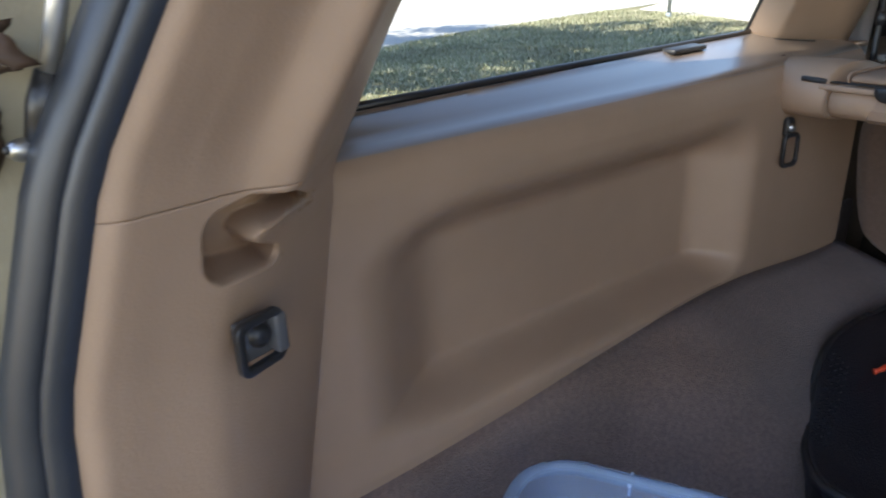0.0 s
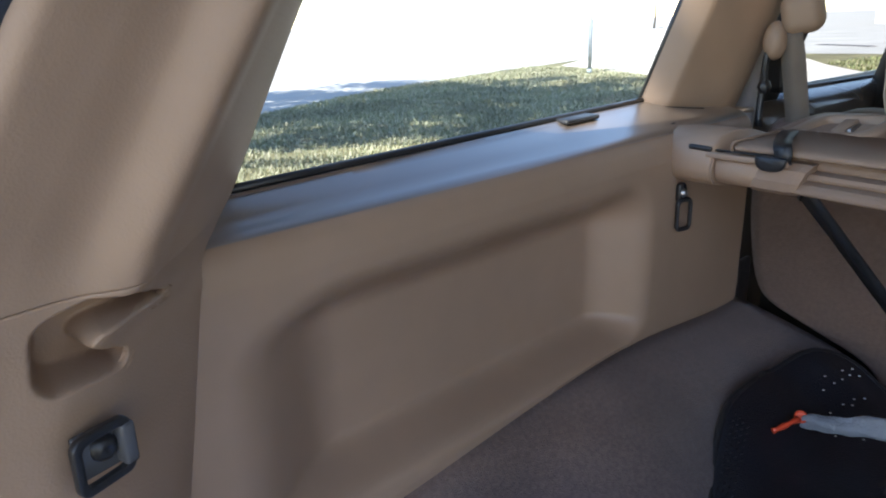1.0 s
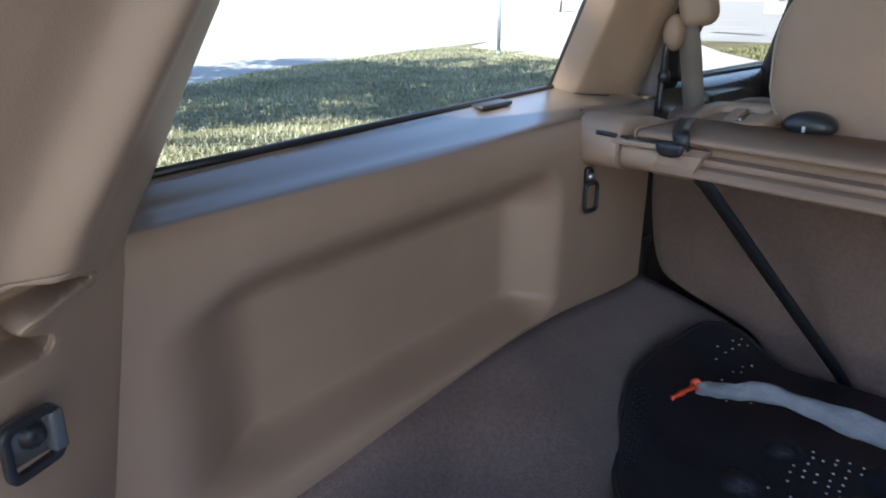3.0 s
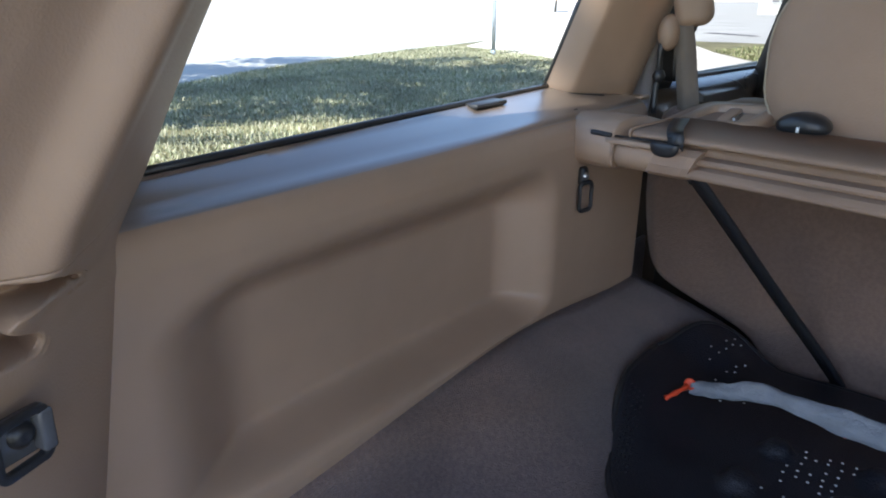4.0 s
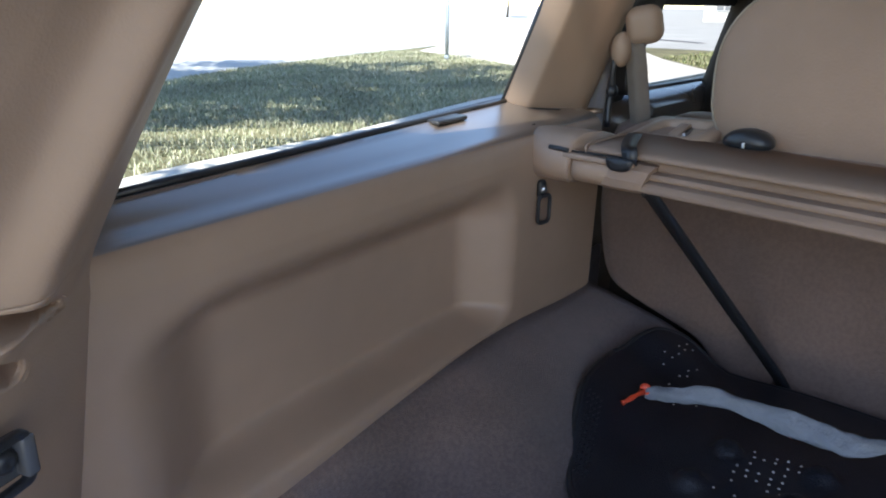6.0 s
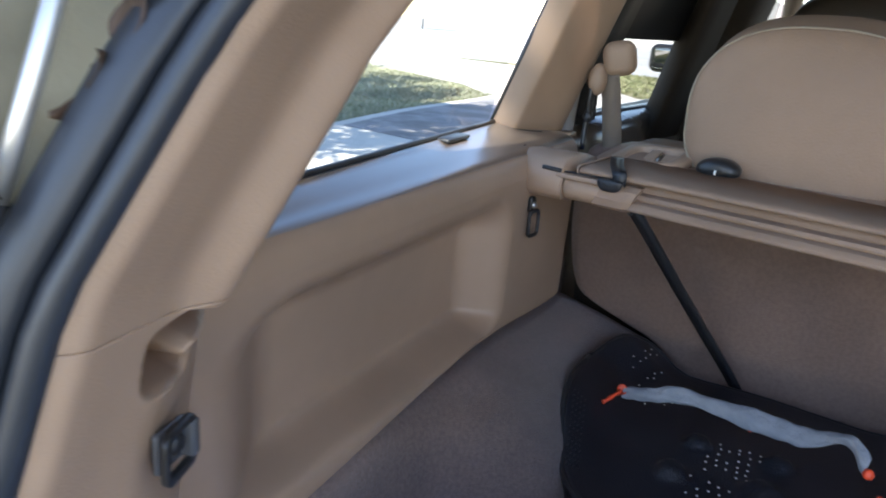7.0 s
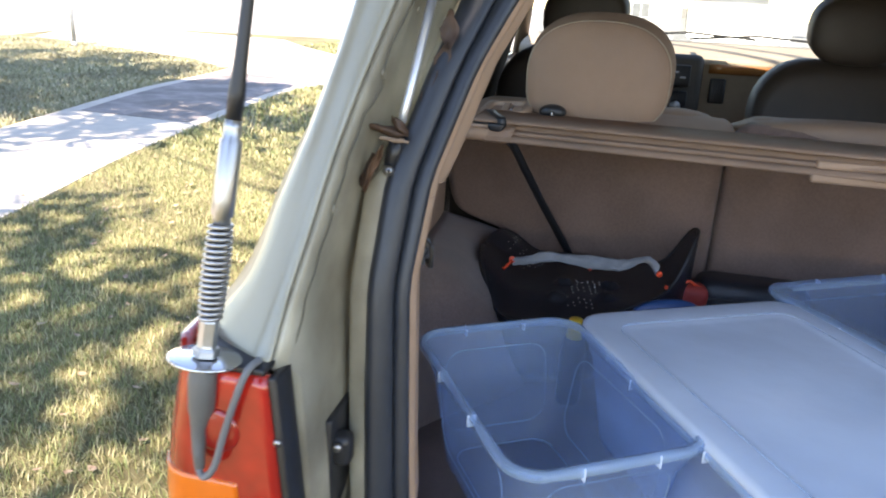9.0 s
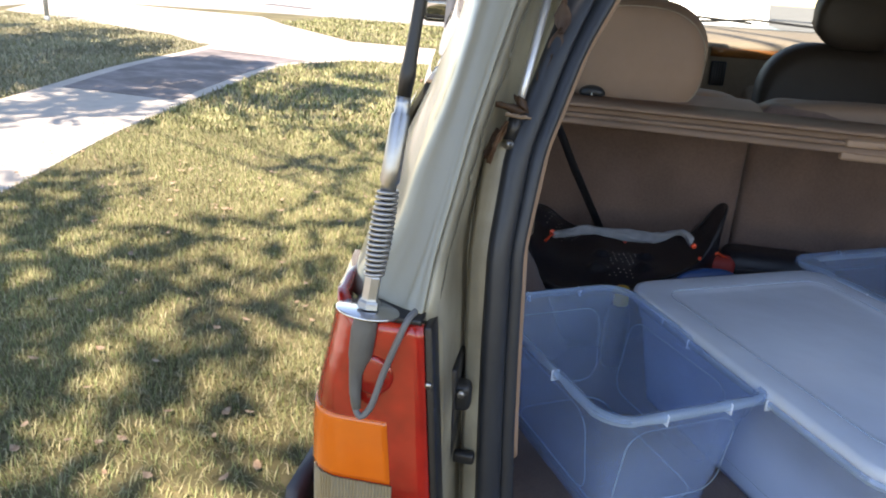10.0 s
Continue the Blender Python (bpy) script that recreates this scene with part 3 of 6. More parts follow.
piece("corner_trim_upper", sheet(np.array(high), -0.004), TRIM, label="beige upper pillar trim")


# left side trim with ledge and recess
def panel_x(y):
    return -0.540 - 0.1 * y


def ledge_x(y):
    return -0.562 - 0.1 * y


def sill_x(y):
    return -0.634 - 0.190 * (y - 0.507)


def ramp(t, e=0.38):
    """A straight slope with rounded shoulders."""
    t = min(max(t, 0.0), 1.0)
    if t < e:
        return t * t / (2 * e * (1 - e))
    if t > 1 - e:
        return 1 - (1 - t) ** 2 / (2 * e * (1 - e))
    return (t - e / 2) / (1 - e)


def recess(y, z):
    a = min((y - 0.462) / 0.118, (0.970 - y) / 0.064, 1.0)
    b = min((1.174 - z) / 0.056, (z - 0.984) / 0.030, 1.0)
    if a <= 0 or b <= 0:
        return 0.0
    return 0.052 * ramp(1 - math.hypot(1 - a, 1 - b))


rows = []
for y in np.linspace(0.418, 1.193, 180):
    px, lx, sx = panel_x(y), ledge_x(y), sill_x(y)
    bottom = 0.966 + 0.022 * smooth((y - 0.45) / 0.45) - 0.020 * smooth((y - 0.92) / 0.27)
    r = [(sx, y, 1.2315), (sx + 0.004, y, 1.232)]
    for u in (0.15, 0.3, 0.45, 0.6, 0.75, 0.88):
        r.append((sx + (lx - sx) * u, y, 1.232 - 0.016 * u - 0.002 * u ** 4))
    for a in (11, 16, 24, 32, 38, 44, 50, 58, 72, 90):
        r.append((lx + 0.022 * math.sin(radians(a)) - 0.002, y, 1.190 + 0.022 * math.cos(radians(a)) + 0.003 * (1 - a / 90)))
    for z in np.linspace(1.184, bottom, 64):
        r.append((px - 0.004 * (1.184 - z) / 0.2 - recess(y, z), y, z))
    r += [(px - 0.008, y, bottom - 0.01), (px - 0.014, y, bottom - 0.06)]
    rows.append(r)
rows = np.array(rows)
for trim in (piece("sill_ledge", sheet(rows[:, 12::-1], 0.004), LEDGE, label="smooth taupe sill under the side window, darkened in colour for its sky sheen"),
             piece("side_trim_panel", sheet(rows[:, :11:-1], 0.004), TRIM_LOW, label="taupe moulded cargo side panel with a broad recess")):
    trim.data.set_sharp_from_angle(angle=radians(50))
rows = []
for z in np.linspace(0.62, 0.99, 10):
    rows.append([(panel_x(y) - 0.034, y, z) for y in np.linspace(0.30, 1.30, 10)])
piece("inner_side_wall", sheet(np.array(rows)[:, ::-1], 0.006), CARPET)
# black vent tab on the ledge
piece("ledge_tab", rbox(0.024, 0.062, 0.005, 0.002, 2, Matrix.Translation((-0.705, 0.912, 1.2315)) @ pose(0, 0, 0, 0, 3, 9)), BLACK, label="black plastic tab on the sill")


def tie_hook(name, at, turn, label):
    """Cargo tie-down: base plate, screw and a square loop."""
    m = Matrix.Translation(at) @ turn
    hook = piece(name, puff(rounded_outline(0.012, 0.022, 0.004), [(0.9, 0.0), (1, 0.001), (1, 0.004), (0.85, 0.006)], lambda a, b, d: m @ Vector((a, d, b + 0.014))), BLACK, label=label)
    loop = [(x, 0.008, z - 0.010) for x, z in rounded_outline(0.021, 0.033, 0.006, 5)]
    ring = [m @ Vector(p) for p in loop]
    n = len(ring)
    c = sum(ring, Vector()) / n
    rings = []
    for p in ring + ring[:1]:
        o = (p - c).normalized()
        k = m.to_3x3() @ Vector((0, 1, 0))
        rings.append([p + 0.0028 * (math.cos(a) * o + math.sin(a) * k) for a in np.linspace(0, 2 * np.pi, 8, endpoint=False)])
    piece("loop", loft(rings, caps=False), BLACK, hook)
    piece("screw", lathe([(0, 0.004), (0.003, 0.0035), (0.0048, 0.001), (0.005, 0)], 12, m @ Matrix.Translation((0, 0.0, 0.014)) @ pose(0, 0.006, 0, -90, 0, 0)), STEEL, hook)
    return hook


tie_hook("tie_down_hook", (panel_x(1.015) + 0.001, 1.013, 1.131), pose(0, 0, 0, 0, 0, -96), "black square tie-down hook")


def square_hook(at):
    """Folding tie-down: a square rod ring hinged on a bar over a round boss."""
    along, out = Vector((-0.36, 1, 0)).normalized(), Vector((1, 0.36, 0)).normalized()
    frame_ = Matrix((along, out, (0, 0, 1))).transposed().to_4x4()
    m = Matrix.Translation(at) @ frame_
    boss = piece("tie_down_ring", lathe([(0.001, 0.0065), (0.002, 0.0072), (0.004, 0.0065), (0.006, 0.0045), (0.0068, 0.001), (0.0068, -0.006)], 22, m @ Matrix.Translation((0.003, 0, 0.001)) @ pose(0, 0, 0, -90, 0, 0)), BLACK, label="black folding tie-down ring on a round boss")
    ring = [m @ Vector((a, 0.0075 - 0.10 * a, b)) for a, b in rounded_outline(0.0262, 0.0245, 0.0045, 5)]
    c = sum(ring, Vector()) / len(ring)
    rings = []
    for p in ring + ring[:1]:
        o = (p - c).normalized()
        rings.append([p + 0.0026 * (math.copysign(abs(math.cos(a)) ** 0.4, math.cos(a)) * o + 0.9 * math.copysign(abs(math.sin(a)) ** 0.4, math.sin(a)) * out) for a in np.linspace(0, 2 * np.pi, 16, endpoint=False)])
    piece("ring", loft(rings, caps=False), BLACK, boss, "flat-sided square ring")
    piece("base_plate", rbox(0.0245, 0.004, 0.0225, 0.0015, 2, m @ Matrix.Translation((0.002, 0.0005, 0))), HOOK_GREY, boss, "glossy dark grey base plate")
    piece("hinge_bar", rbox(0.0075, 0.011, 0.021, 0.0018, 2, m @ Matrix.Translation((0.0125, 0.004, 0))), HOOK_GREY, boss)
    return boss


square_hook((-0.5098, 0.3750, 1.1540))

# quarter window
rows = [[(-0.707 - 0.139 * (y - 0.5) + (0.48 - 0.30 * (y - 0.5)) * (z - 1.2), y + 0.40 * (z - 1.2) * smooth((0.9 - y) / 0.5), z) for y in np.linspace(0.455, 1.14, 12)] for z in np.linspace(1.190, 1.60, 10)]
glass = piece("quarter_window", loft(rows, False, False), GLASS, label="tinted rear side window")
line = [Vector(p) for p in [(-0.634, 0.490, 1.2335), (-0.745, 1.082, 1.2335)]]
piece("window_gasket", tube([line[0].lerp(line[1], u) for u in np.linspace(0, 1, 8)], 0.0036, 8), BLACK, glass)
piece("window_gasket", tube([(-0.747, 1.080, 1.232), (-0.716, 1.106, 1.342), (-0.69, 1.135, 1.44), (-0.672, 1.16, 1.54)], 0.005, 8), BLACK, glass)

# pillar between quarter window and rear door
rows = []
for z in np.linspace(1.205, 1.62, 14):
    u = z - 1.231
    s, k = 0.29 * u, 0.24 * u
    rows.append([(-0.748 + s, 1.076 + k, z), (-0.745 + s, 1.0755 + k, z), (-0.718 + s, 1.0925 + k, z), (-0.7155 + s, 1.0955 + k, z), (-0.7135 + s, 1.101 + k, z), (-0.698 + s, 1.166 + k, z), (-0.692 + s, 1.186 + k, z),
                 (-0.693 + s, 1.205 + k, z), (-0.706 + s, 1.24 + k, z), (-0.75 + s, 1.30 + k, z), (-0.80 + s, 1.33 + k, z)])
foot_line = [(-0.745, 1.0755), (-0.718, 1.0925), (-0.7135, 1.101), (-0.700, 1.143)]
piece("pillar_foot_seam", tube([(x + 0.001, y - 0.002, 1.2255 - 0.10 * max(0.0, y - 1.08)) for x, y in foot_line], 0.0022, 6), BLACK, label="dark joint under the pillar trim")
piece("window_pillar_trim", sheet(np.array(rows), -0.004), TRIM, label="beige pillar trim between the side windows")
rows = [[(x + 0.03 * (z - 1.2), 1.322 + 0.1 * (z - 1.2) + 0.004 * math.sin(60 * x), z) for x in np.linspace(-0.80, -0.730, 6)] for z in np.linspace(1.12, 1.40, 12)]
piece("door_frame", sheet(np.array(rows), 0.01), PALE_TRIM, label="pale grey door frame behind the pillar")
rows = [[(x, 1.350 + 0.003 * math.sin(70 * x), z) for x in np.linspace(-0.738, -0.706, 6)] for z in np.linspace(1.222, 1.292, 8)]
piece("door_rubber", sheet(np.array(rows), 0.01), BLACK, label="black door rubber")
# shelf in front of the ledge, under the pillar
rows = [[(x, y, 1.2125 - 0.35 * max(0, y - 1.26) + 0.004 * math.sin(9 * x)) for x in np.linspace(-0.80, -0.690, 6)] for y in np.linspace(1.10, 1.245, 8)]
piece("pillar_shelf", sheet(np.array(rows), -0.006), TRIM_LOW)

# belt guide, webbing and cord
guide = piece("belt_guide", rbox(0.048, 0.034, 0.050, 0.0165, 6, Matrix.Translation((-0.627, 1.222, 1.330)) @ pose(0, 0, 0, 8, -10, 12)), TRIM, label="beige moulded shoulder belt guide")
piece("lower_lobe", puff([(0.019 * math.cos(a), 0.024 * math.sin(a)) for a in np.linspace(0, 2 * np.pi, 16, endpoint=False)],
      [(0.4, -0.014), (0.85, -0.010), (1, 0), (0.85, 0.010), (0.4, 0.014)], lambda a, b, d: Vector((-0.652, 1.213, 1.298)) + Vector((a * 0.72, d, b * 0.98))), TRIM, guide)
belt = thing("seat_belt", "beige webbing of a seat belt hanging by the pillar", "seat belt")
piece("webbing", band(curve_points([(-0.636, 1.214, 1.308), (-0.632, 1.219, 1.280), (-0.628, 1.222, 1.25), (-0.623, 1.226, 1.21), (-0.620, 1.23, 1.18)], 14), (1, 0.15, 0), 0.028, 0.002), BELT, belt)
cord = thing("cord", "thin black knotted cord beside the belt", "cord")
piece("strand", tube(curve_points([(-0.657, 1.206, 1.290), (-0.658, 1.204, 1.268), (-0.658, 1.206, 1.245), (-0.660, 1.204, 1.225), (-0.658, 1.20, 1.195)], 14), 0.004, 7), BLACK, cord)
piece("knot", lathe([(0.001, -0.010), (0.006, -0.007), (0.0085, 0), (0.006, 0.007), (0.001, 0.010)], 10, Matrix.Translation((-0.658, 1.206, 1.243))), BLACK, cord)

# carpet: floor and wheel housing
floor_rows = [[(x, y, 0.754 + 0.002 * math.sin(17 * x) * math.sin(13 * y)) for x in np.linspace(-0.60, 0.62, 14)] for y in np.linspace(0.16, 1.26, 14)]
piece("cargo_floor", sheet(np.array(floor_rows), -0.02), CARPET, label="dark taupe carpeted load floor")
rows = []
for y in np.linspace(0.24, 1.206, 48):
    grow = smooth((y - 0.60) / 0.27)
    w = 0.035 + 0.20 * grow
    x0 = panel_x(y) - 0.008
    zt = 0.962 + 0.022 * smooth((y - 0.45) / 0.45) - 0.022 * smooth((y - 0.92) / 0.27)
    r = []
    for u in np.linspace(0, 1, 16):
        fall = grow * (0.28 * u + 0.72 * u ** 2.6) + (1 - grow) * u
        near = smooth((y - 1.07) / 0.09)
        fall = (1 - near) * fall + near * (0.21 * u + 0.79 * u ** 8)
        r.append((x0 + w * u ** 0.9, y, zt - (zt - 0.70) * fall))
    rows.append(r)
piece("wheel_housing", sheet(np.array(rows)[:, ::-1], 0.006), CARPET, label="carpeted wheel housing rising to the side panel")

# tail lamp
def lens_face(z0, z1, x0, proud=0.0, n=14, top=None):
    """A strip of the lamp's face that wraps round the corner, from x0 outwards."""
    g = []
    for z in np.linspace(z0, z1, n):
        r = []
        for x, y in [(x, 0.131) for x in np.linspace(x0 + 0.085 * max(0.0, 1.12 - z), -0.648, 8)] + [(-0.648 - 0.038 * math.sin(radians(a)), 0.169 - 0.038 * math.cos(radians(a))) for a in (12, 26, 40, 54, 68, 80, 90)] + [(-0.690, 0.20), (-0.700, 0.26)]:
            zz = z if top is None else z + top(x) * (z - z0) / (z1 - z0)
            lean = 0.024 * smooth((zz - 0.98) / 0.17) * smooth((-0.61 - x) / 0.06)
            r.append((x - (proud if x < -0.655 else 0) + lean, y - proud, zz))
        g.append(r)
    return np.array(g)


lamp = piece("tail_lamp", sheet(lens_face(0.64, 1.120, -0.5725, 0.0, 40, lambda x: 0.016 * smooth((-0.650 - x) / 0.036)), 0.010), RED_LENS, label="tail lamp with red, amber and ribbed clear bands")
piece("amber_lens", sheet(lens_face(0.946, 1.016, -0.6110, 0.0009), 0.003), AMBER_LENS, lamp, "amber indicator lens")
g = []
for i, x in enumerate(np.linspace(-0.5940, -0.680, 131)):
    rib = 0.0013 * abs(math.sin(math.pi * i / 5))
    yb = 0.131 if x > -0.648 else 0.169 - math.sqrt(max(0, 0.038 ** 2 - (x + 0.648) ** 2))
    g.append([(x, yb - 0.0022 - rib, z) for z in np.linspace(0.70, 0.9445, 3)])
piece("ribbed_lens", sheet(np.array(g), -0.003), CLEAR_LENS, lamp, "ribbed pale reversing lens")
piece("round_reflector", lathe([(0.002, 0.003), (0.017, 0.0025), (0.020, 0.001), (0.021, -0.001)], 24, Matrix.Translation((-0.618, 0.1305, 1.065)) @ pose(0, 0, 0, 90, 0, 0)), RED_LENS, lamp)
piece("lamp_gasket", rbox(0.0075, 0.031, 0.482, 0.002, 2, Matrix.Translation((-0.5685 + 0.085 * 0.24, 0.1480, 0.880)) @ pose(0, 0, 0, 0, -math.degrees(math.atan(0.085)), 0)), BLACK, lamp, "black side wall of the lamp")
piece("lamp_screw", lathe([(0, 0.003), (0.003, 0.002), (0.004, 0)], 10, Matrix.Translation((-0.5645, 0.1325, 1.062)) @ pose(0, 0, 0, 90, 0, 0)), STEEL, lamp)
piece("bumper", rbox(1.50, 0.24, 0.24, 0.06, 4, Matrix.Translation((0, 0.04, 0.52))), CLAD, label="dark grey bumper")
piece("wheel_arch_cladding", sheet(np.array([[(-0.705 - 0.035 * math.sin(v * 2.2), y + 0.0, 0.56 + 0.30 * v) for v in np.linspace(0, 1, 10)] for y in np.linspace(0.20, 0.62, 8)]), -0.015), CLAD, label="dark grey side cladding")

for wx, wy in ((-0.76, 0.95), (0.76, 0.95), (-0.76, 3.75), (0.76, 3.75)):
    wm = Matrix.Translation((wx, wy, 0.36)) @ pose(0, 0, 0, 0, -90 if wx < 0 else 90, 0)
    wheel = piece("wheel", lathe([(0.19, 0.10), (0.22, 0.115), (0.31, 0.11), (0.355, 0.085), (0.36, 0.0), (0.355, -0.085), (0.31, -0.11), (0.19, -0.10)], 32, wm), BLACK, label="black tyre")
    piece("rim", lathe([(0.002, 0.07), (0.06, 0.075), (0.07, 0.05), (0.17, 0.07), (0.20, 0.10), (0.20, -0.08), (0.002, -0.08)], 24, wm), STEEL, wheel)

# bump stop and striker in the gutter
stop = piece("striker_plate", rbox(0.010, 0.060, 0.165, 0.003, 2, Matrix.Translation((-0.555, 0.244, 0.952))), BLACK, label="black tailgate bump stop with two screws")
piece("bump_block", rbox(0.024, 0.022, 0.034, 0.008, 3, Matrix.Translation((-0.547, 0.232, 0.997))), BLACK, stop)
piece("bolt", lathe([(0, 0.004), (0.004, 0.0035), (0.0055, 0)], 6, Matrix.Translation((-0.545, 0.218, 1.006)) @ pose(0, 0, 0, 90, 0, 0)), STEEL, stop)
piece("peg", rbox(0.024, 0.012, 0.014, 0.004, 3, Matrix.Translation((-0.538, 0.234, 0.917))), BLACK, stop)

# gas strut
s0, s1 = Vector((-0.523, 0.316, 1.287)), Vector((-0.504, 0.353, 1.412))
d = (s1 - s0)
strut = piece("gas_strut", tube([s0, s0 + d * 0.25, s1], [0.0042, 0.0043, 0.0044], 14), ROD, label="bright gas strut rod of the open tailgate")
piece("cylinder", tube([s1, s1 + d * 0.02, s1 + d * 0.06, s1 + d * 3.2], [0.009, 0.0115, 0.0125, 0.0125], 14), BLACK, strut)
piece("rod_end", tube([s0 - d * 0.22, s0 - d * 0.1, s0], [0.007, 0.008, 0.006], 10), BLACK, strut)
piece("ball_stud", lathe([(0.001, 0.007), (0.003, 0.0065), (0.0045, 0.004), (0.0052, 0.001), (0.0052, -0.042)], 16, Matrix.Translation((-0.527, 0.301, 1.257)) @ pose(0, 0, 0, 80, 0, 20)), STEEL, strut)
piece("stud_socket", lathe([(0.001, 0.0085), (0.0018, 0.0082), (0.002, 0.006)], 6, Matrix.Translation((-0.527, 0.301, 1.257)) @ pose(0, 0, 0, 80, 0, 20)), BLACK, strut)


def dry_leaf(p0, p1, side, width, curl, material, seed):
    """A curled leaf from stalk p0 to tip p1, with a ragged outline."""
    rng = random.Random(seed)
    p0, p1 = Vector(p0), Vector(p1)
    run_ = p1 - p0
    side = Vector(side).normalized()
    up_ = run_.cross(side).normalized()
    g = []
    for i in range(11):
        u = i / 10
        w = 0.85 * width * (0.10 + 0.9 * math.sin(math.pi * u) ** 0.8) * (0.88 + 0.2 * math.sin(7 * u + 2 * seed) + rng.uniform(-0.08, 0.08))
        r = []
        for j in range(7):
            v = j / 3 - 1
            p = p0 + run_ * u + side * (v * w * 0.5) + up_ * (curl * width * ((v + 0.25 * math.sin(4 * u + seed)) ** 2 * 1.1 - 0.6 * math.sin(math.pi * u) + 0.25 * math.sin(9 * u + seed + 2 * v)) + rng.uniform(-1, 1) * 0.0012)
            r.append(tuple(p))
        g.append(r)
    vf = sheet(np.array(g), 0.0006)
    return tagged(link("leaf", vf[0], vf[1], material), "crisp curled dry brown leaf caught in the gutter", "leaf", "dry leaves")


for k, (p0, p1, side, w, c, lm_) in enumerate([
        ((-0.512, 0.300, 1.292), (-0.543, 0.290, 1.300), (0.2, 0.4, 1), 0.014, 0.45, LEAF_DRY), ((-0.510, 0.303, 1.290), (-0.522, 0.297, 1.307), (1, 0.35, 0.3), 0.013, 0.45, LEAF_DRY),
        ((-0.506, 0.292, 1.2875), (-0.532, 0.287, 1.290), (0.1, 0.8, 0.5), 0.0035, 0.4, LEAF_TAN), ((-0.531, 0.291, 1.283), (-0.546, 0.284, 1.240), (1, 0.5, 0.1), 0.011, 0.5, LEAF_BROWN),
        ((-0.540, 0.294, 1.274), (-0.550, 0.289, 1.243), (1, 0.5, 0), 0.010, 0.4, LEAF_DRY), ((-0.490, 0.368, 1.402), (-0.489, 0.360, 1.366), (1, 0.4, 0), 0.020, 0.16, LEAF_DRY),
        ((-0.490, 0.362, 1.372), (-0.498, 0.350, 1.338), (1, 0.4, 0.1), 0.018, 0.16, LEAF_DRY), ((-0.498, 0.352, 1.345), (-0.509, 0.340, 1.318), (1, 0.4, 0.1), 0.010, 0.6, LEAF_DRY), ((-0.480, 0.378, 1.412), (-0.478, 0.384, 1.436), (1, 0.4, 0.1), 0.016, 0.2, LEAF_DRY)]):
    dry_leaf(p0, p1, side, w, c, lm_, k)

# antenna on the corner
antenna = thing("whip_antenna", "radio whip antenna on a steel spring clamped above the tail lamp", "antenna")
foot, up = Vector((-0.623, 0.129, 1.131)), Vector((0.017, 0.030, 0.183)).normalized()
turn = up.to_track_quat("Z", "Y").to_matrix().to_4x4()
am = Matrix.Translation(foot) @ turn
apart_ = lambda name, vf, m, label="", parent=antenna, soft=True: link(name, vf[0], vf[1], m, parent, label, soft)
apart_("washer", lathe([(0.002, 0.0016), (0.0280, 0.0016), (0.0290, 0.0010), (0.0290, -0.0006), (0.0280, -0.0012), (0.002, -0.0012)], 32, am), CHROME, "wide bright steel washer")
apart_("nut", lathe([(0.001, 0.010), (0.0095, 0.010), (0.0105, 0.008), (0.0105, 0.003)], 6, am), STEEL, soft=False)
apart_("stud", lathe([(0.001, 0.033), (0.0068, 0.033), (0.0075, 0.031), (0.0075, 0.012), (0.008, 0.010)], 6, am), STEEL, soft=False)
coil = []
for i in range(300):
    u = i / 299
    a = u * 2 * math.pi * 17
    r = 0.0078 + 0.0016 * math.sin(math.pi * min(1, max(0, u)))
    coil.append(am @ Vector((r * math.cos(a), r * math.sin(a), 0.033 + 0.078 * u)))
apart_("spring", tube(coil, 0.0019, 7), STEEL, "coiled steel spring")
apart_("core", tube([am @ Vector((0, 0, z)) for z in (0.03, 0.07, 0.112)], 0.005, 10), BLACK)
apart_("ferrule", lathe([(0.001, 0.190), (0.0062, 0.190), (0.0066, 0.184), (0.0066, 0.176), (0.0082, 0.174), (0.0086, 0.13), (0.0088, 0.118), (0.0070, 0.115), (0.0070, 0.108)], 20, am), STEEL, "dull steel ferrule")
whip = [am @ Vector((0, 0, z)) for z in (0.189, 0.21, 0.222, 0.25, 0.30, 0.50, 0.9, 1.1)]
apart_("whip", tube(whip, [0.0062, 0.0068, 0.0058, 0.0052, 0.0048, 0.0042, 0.0038, 0.003], 10), BLACK, "black wound whip")
apart_("boot", tube([foot + Vector(q) for q in ((0, 0, -0.002), (-0.003, -0.001, -0.02), (-0.006, 0.0, -0.046), (-0.008, 0.0, -0.054), (-0.0095, -0.001, -0.066), (-0.009, -0.004, -0.084), (-0.0055, -0.009, -0.098))], [0.0105, 0.0118, 0.0110, 0.0085, 0.0065, 0.0055, 0.0040], 14), GREY_RUBBER, "grey rubber boot")
apart_("cable", tube(curve_points([foot + Vector((-0.011, 0.0, -0.066)), foot + Vector((-0.010, -0.006, -0.088)), foot + Vector((-0.002, -0.012, -0.103)), foot + Vector((0.008, -0.010, -0.093)), foot + Vector((0.018, -0.007, -0.058)), foot + Vector((0.031, -0.006, -0.020)), foot + Vector((0.037, 0.0, -0.004)), foot + Vector((0.041, 0.012, 0.000))], 48), 0.0031, 10), CABLE, "looped grey coaxial cable")
apart_("bracket", rbox(0.070, 0.052, 0.006, 0.002, 2, Matrix.Translation((-0.609, 0.158, 1.1235))), BLACK)

